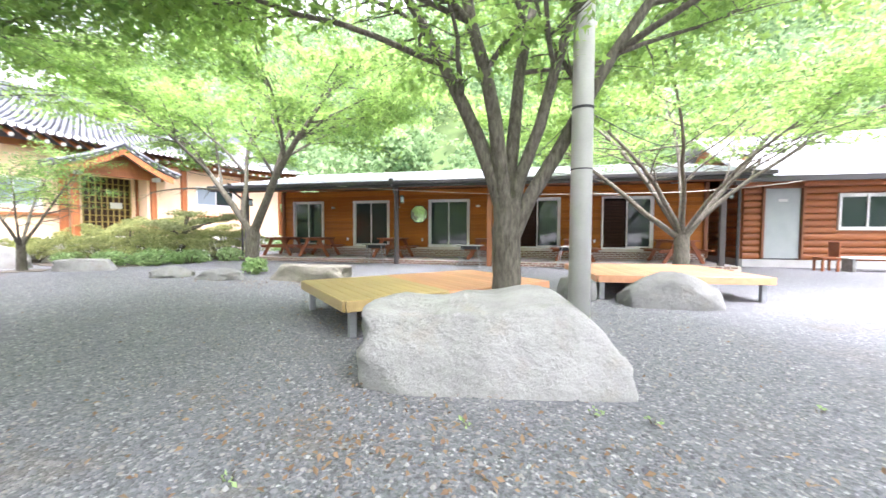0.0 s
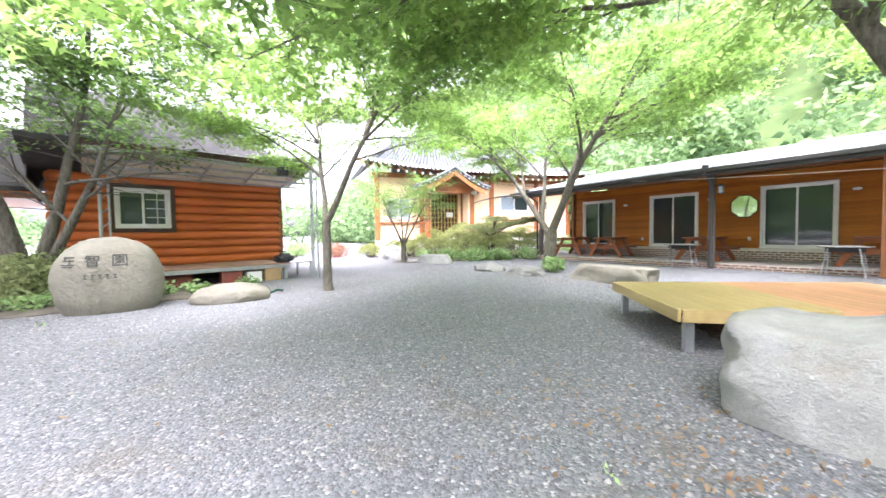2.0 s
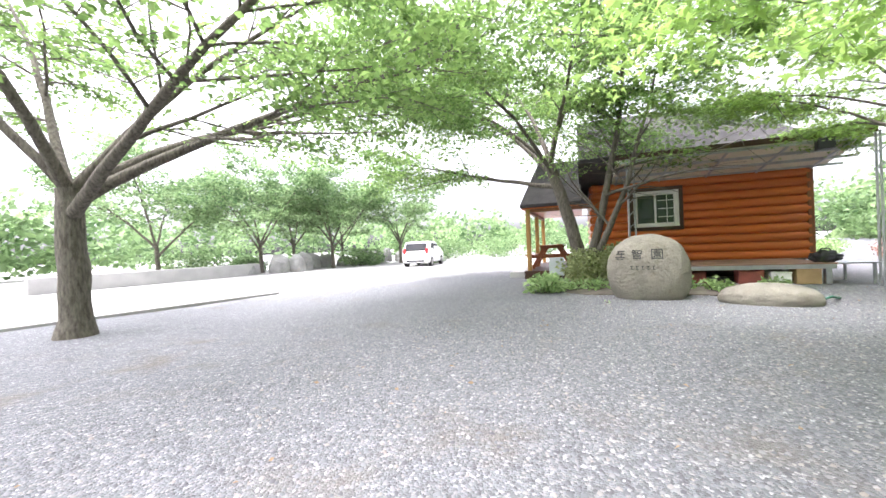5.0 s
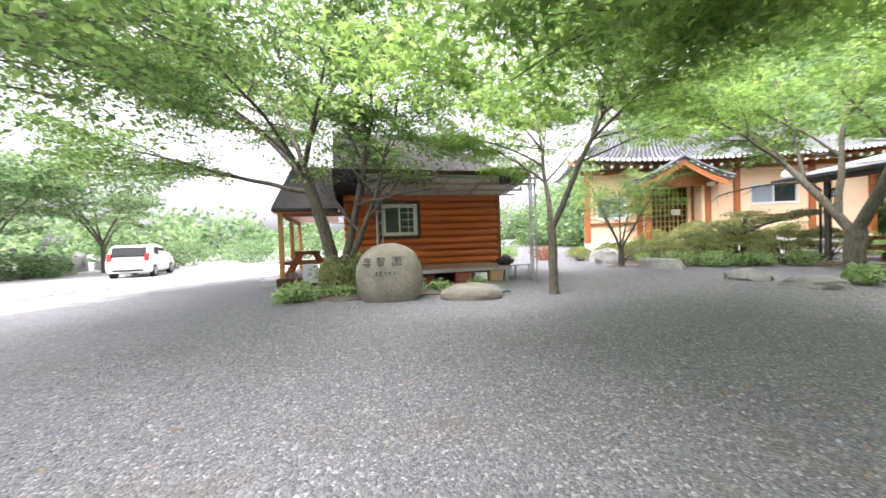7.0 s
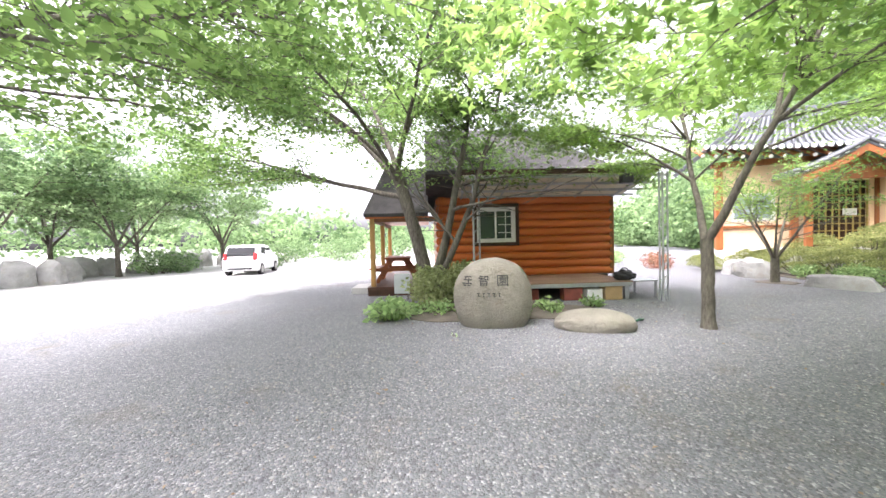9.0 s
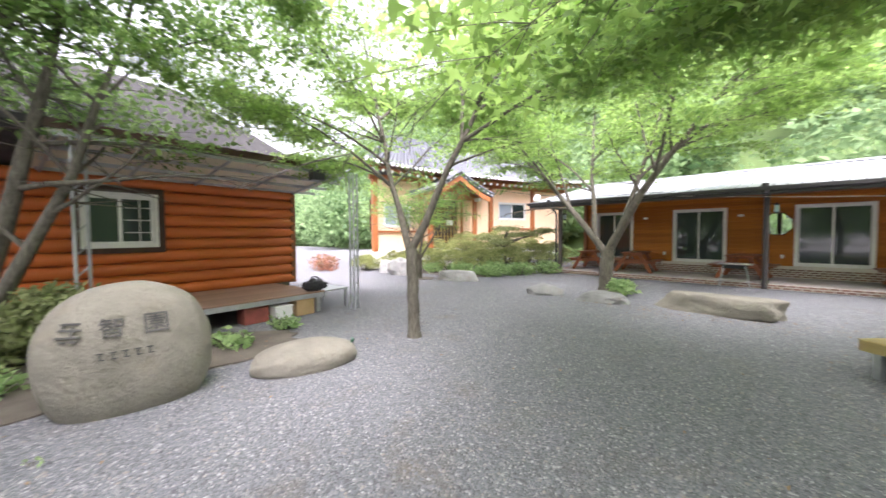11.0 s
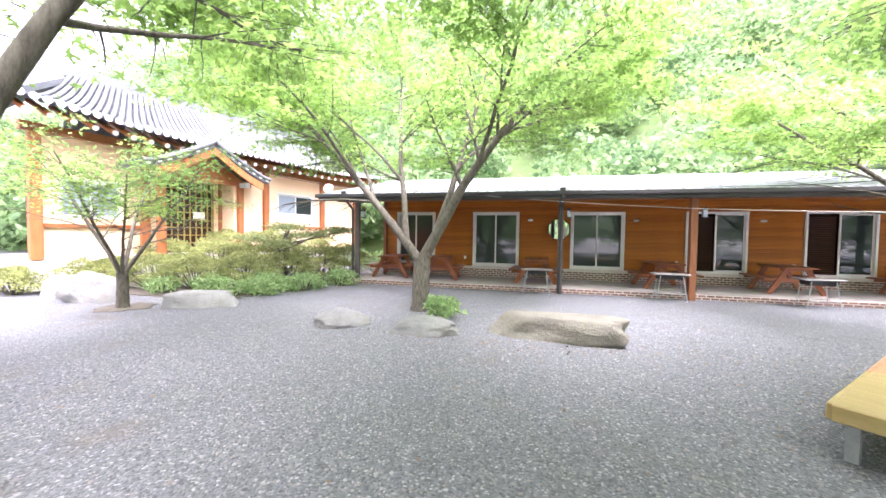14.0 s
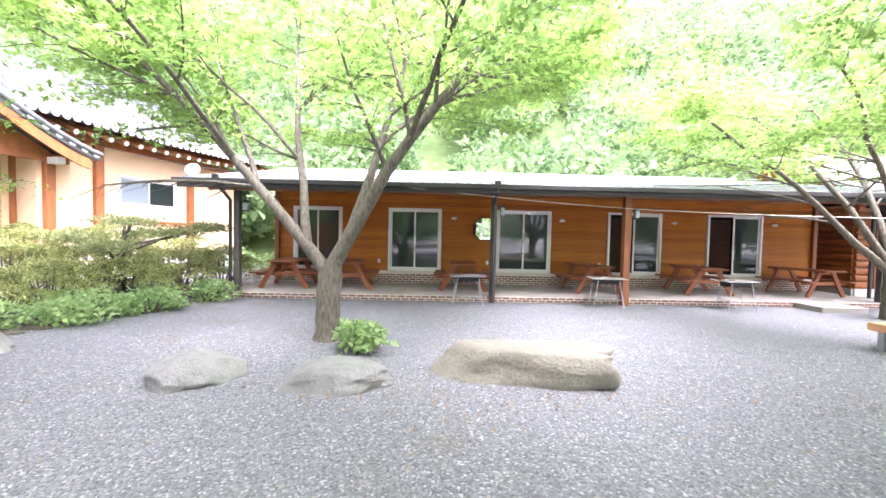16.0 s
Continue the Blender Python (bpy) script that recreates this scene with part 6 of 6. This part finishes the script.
# ---------------------------------------------------------------- parked car
def hatchback(place, rz):
    """A small white five-door hatchback; x ahead, 3.6 m long, 1.6 m wide, 1.48 m high."""
    c = thing("car", place, "white compact hatchback parked on the bright gravel", "car", rz=rz)
    side = [(-1.78, 0.42), (-1.80, 0.72), (-1.70, 0.95), (-1.42, 1.38), (-1.2, 1.46), (-0.3, 1.49), (0.25, 1.42), (0.95, 0.99), (1.55, 0.86), (1.76, 0.66), (1.79, 0.36), (1.70, 0.24), (-1.68, 0.24)]
    bm = bmesh.new()
    loops = []
    for y, inset in ((-0.795, 0.10), (-0.76, 0.0), (0.76, 0.0), (0.795, 0.10)):
        row = []
        for x, z in side:
            tuck = 0.16 * max(0.0, (z - 0.9)) * (1 if y > 0 else -1)
            row.append(bm.verts.new((x * (1 - inset * 0.12), y - tuck, z - inset * 0.2 * (z > 0.9) + inset * 0.3 * (z < 0.4))))
        loops.append(row)
    k = len(side)
    for a, b in zip(loops, loops[1:]):
        for i in range(k):
            bm.faces.new((a[i], a[(i + 1) % k], b[(i + 1) % k], b[i]))
    bm.faces.new(loops[0][::-1])
    bm.faces.new(loops[-1])
    bmesh.ops.recalc_face_normals(bm, faces=bm.faces[:])
    bmesh.ops.bevel(bm, geom=bm.edges[:], offset=0.035, segments=2, affect="EDGES")
    part("body", bm, CARPAINT, c, "white painted body", True)
    part("rear_window", boxes(((-1.635, 0, 1.17), (0.06, 1.22, 0.44), Euler((0, radians(31), 0)).to_matrix()), bevel=0.01), TINTED, c, "dark rear window")
    for s in (-1, 1):
        for x0, x1, zt in ((-1.28, -0.42, 1.36), (-0.36, 0.62, 1.32)):
            part("side_window", prism([(x0 + (0.12 if x0 < -1 else 0), 1.0), (x1 + (0.12 if x1 > 0 else 0), 1.0), (x1 - (0.35 if x1 > 0 else 0), zt), (x0 + (0.28 if x0 < -1 else 0), zt)], "y", s * 0.735 - 0.012, s * 0.735 + 0.012), TINTED, c, "dark side window")
        part("tail_light", boxes(((-1.72, s * 0.66, 0.92), (0.12, 0.16, 0.34), Euler((0, radians(14), 0)).to_matrix()), bevel=0.02), REDPLASTIC, c, "red tail light")
        part("door_mirror", boxes(((0.55, s * 0.86, 1.0), (0.12, 0.16, 0.12)), bevel=0.02), CARPAINT, c)
        for x in (-1.17, 1.2):
            w = part("wheel", rods(((x, s * 0.64, 0.29), (x, s * 0.81, 0.29), 0.29), seg=24), RUBBER, c, "black tyre")
            part("rim", rods(((x, s * 0.80, 0.29), (x, s * 0.82, 0.29), 0.19), seg=16), GRILLSTEEL, w, "silver wheel rim")
    part("windscreen", boxes(((0.62, 0, 1.2), (0.03, 1.15, 0.55), Euler((0, radians(-57), 0)).to_matrix())), TINTED, c)
    part("bumper", boxes(((-1.78, 0, 0.42), (0.1, 1.5, 0.24)), bevel=0.03), CARPAINT, c)
    part("bumper_strip", boxes(((-1.82, 0, 0.36), (0.05, 1.1, 0.09)), bevel=0.01), BLACK, c)
    part("number_plate", boxes(((-1.835, 0, 0.56), (0.02, 0.5, 0.11))), WHITEPAINT, c)
    return c


hatchback((-13.6, -14.9, 0.0), 196)

# ---------------------------------------------------------------- beyond the drive
gd = thing("guard_rail", (-3.0, -22.2, 0), "grey concrete kerb wall beyond the drive", "wall")
part("wall", boxes(((0, 0, 0.3), (9.0, 0.25, 0.62)), bevel=0.02), CONCRETE_ROAD, gd)
for i in range(16):
    a = rngw.uniform(0, 1)
    boulder("pale stone of the dry bank behind the car", (-22 + i * 1.05, -20.5 - 2.5 * math.sin(i * 0.9) * 0.5 - 2, 0), (rngw.uniform(1.0, 1.8), rngw.uniform(0.8, 1.2), rngw.uniform(0.7, 1.5)), 20 + i * 1.3, ROCK, rz=rngw.uniform(0, 180), lift=0.25)
for i, (x, y, s) in enumerate([(-13.8, -20.5, 1.4), (-9.5, -25.5, 1.2), (-24, -14, 2.2), (-27, -11, 2.4), (-23, -18, 2.0), (-29, -7, 2.6), (-17, -16.5, 1.0), (-6.5, -26, 1.6)]):
    shrub("roadside_shrub", "loose pale green roadside shrub", (x, y, 0), (2.2 * s, 2.0 * s, 0.9 * s), 2200, 0.16, LEAF_WOOD, 120 + i, "shrub", group="roadside shrubs")
for i, (x, y) in enumerate([(-15.2, 3.2), (-13.2, 4.9), (-16.6, 3.9), (-17.5, 1.5)]):
    shrub("red_azalea", "azalea bush with reddish bloom" if i % 2 else "fresh green garden shrub", (x, y, 0), (1.3, 1.2, 0.7), 1500, 0.08, SPRINGGRASS if i % 2 else LEAF_HERB, 140 + i, "shrub", group="garden shrubs")

# bare earth round the name stone and under the platform
def soil(label, cx, cy, rx, ry, seed, top=0.02):
    ring = []
    for k in range(64):
        a = 2 * math.pi * k / 64
        r = 1 + 0.35 * noise.noise(Vector((math.cos(a) * 1.6 + seed, math.sin(a) * 1.6, seed))) + 0.15 * noise.noise(Vector((math.cos(a) * 6, math.sin(a) * 6 + seed, 2)))
        ring.append((cx + math.cos(a) * rx * r, cy + math.sin(a) * ry * r))
    return solid("soil", prism(ring, "z", -0.05, top), EARTH, label, "soil", "structure")


soil("brown earth bed round the name stone", -3.5, -2.9, 1.25, 1.9, 1.0)
soil("dark earth with dry leaves under the platform", 4.55, 3.45, 1.0, 0.85, 3.0)
soil("earth strip at the hedge foot", -8.3, 7.9, 2.6, 0.8, 4.0)
soil("earth round the small maple", -7.65, 5.75, 0.5, 0.45, 5.0)

# loose pebbles and fallen leaves on the yard
def scatter(name, label, n, area, size, mat, seed):
    rng = np.random.default_rng(seed)
    x0, x1, y0, y1 = area
    p = np.stack([rng.uniform(x0, x1, n), rng.uniform(y0, y1, n), np.zeros(n)], -1)
    p[:, 2] = [ground_height(a, b) for a, b in p[:, :2]]
    s = size * rng.uniform(0.5, 1.5, n)
    base = np.array([(1, 0, 0), (0.3, 0.9, 0.1), (-0.8, 0.5, 0), (-0.7, -0.6, 0.1), (0.4, -0.9, 0), (0.1, 0.05, 0.75)])
    q = base[None] * s[:, None, None] * rng.uniform(0.6, 1.3, (n, 6, 3))
    a = rng.uniform(0, 6.28, n)
    c, d = np.cos(a)[:, None], np.sin(a)[:, None]
    q = np.stack([q[..., 0] * c - q[..., 1] * d, q[..., 0] * d + q[..., 1] * c, q[..., 2]], -1) + p[:, None, :]
    f = np.array([(0, 1, 5), (1, 2, 5), (2, 3, 5), (3, 4, 5), (4, 0, 5)])[None] + (np.arange(n) * 6)[:, None, None]
    return tagged(new(name, raw_mesh(name, q.reshape(-1, 3), f.reshape(-1, 3), mat)), label, "gravel", kind="stuff")


scatter("gravel", "loose grey crushed stone over the yard", 80000, (-4.5, 8.5, -6.0, 7.5), 0.013, PEBBLES, 91)
rl = np.random.default_rng(92)
pl_ = np.concatenate([rl.normal(0, 1, (620, 3)) * np.array([1.0, 0.42, 0]) + np.array([5.6, 0.05, 0.03]), rl.uniform(-1, 1, (320, 3)) * np.array([6.5, 6, 0]) + np.array([2, 0.5, 0.03]),
                      rl.normal(0, 1, (700, 3)) * np.array([0.6, 0.55, 0]) + np.array([4.5, 3.3, 0.05]), rl.normal(0, 1, (260, 3)) * np.array([1.6, 0.3, 0]) + np.array([1.0, 5.35, 0.03])])
lv, lf = leaves(pl_, 0.04, rl, "oval", 0.8)
tagged(new("fallen_leaves", raw_mesh("fallen_leaves", lv, lf, DRYLEAF)), "scattered dry brown leaves on the gravel", "leaves", kind="stuff")

# ---------------------------------------------------------------- bricks
brick_me = mesh_of("brick", boxes(((0, 0, 0), (0.172, 0.03, 0.046)), bevel=0.004), BRICK)
for row in range(2):
    n = int((TX1 - TX0) / 0.205)
    for i in range(n):
        piece("brick", brick_me, edge, pose(TX0 + 0.1 + (i + 0.5 * row) * 0.205, TY + 0.002, 0.033 + row * 0.07))
for row in range(4):
    n = int((WX1 - WX0) / 0.205)
    for i in range(n):
        piece("brick", brick_me, base, pose(WX0 + 0.1 + (i + 0.5 * (row % 2)) * 0.204, WY - 0.081, 0.18 + row * 0.07))
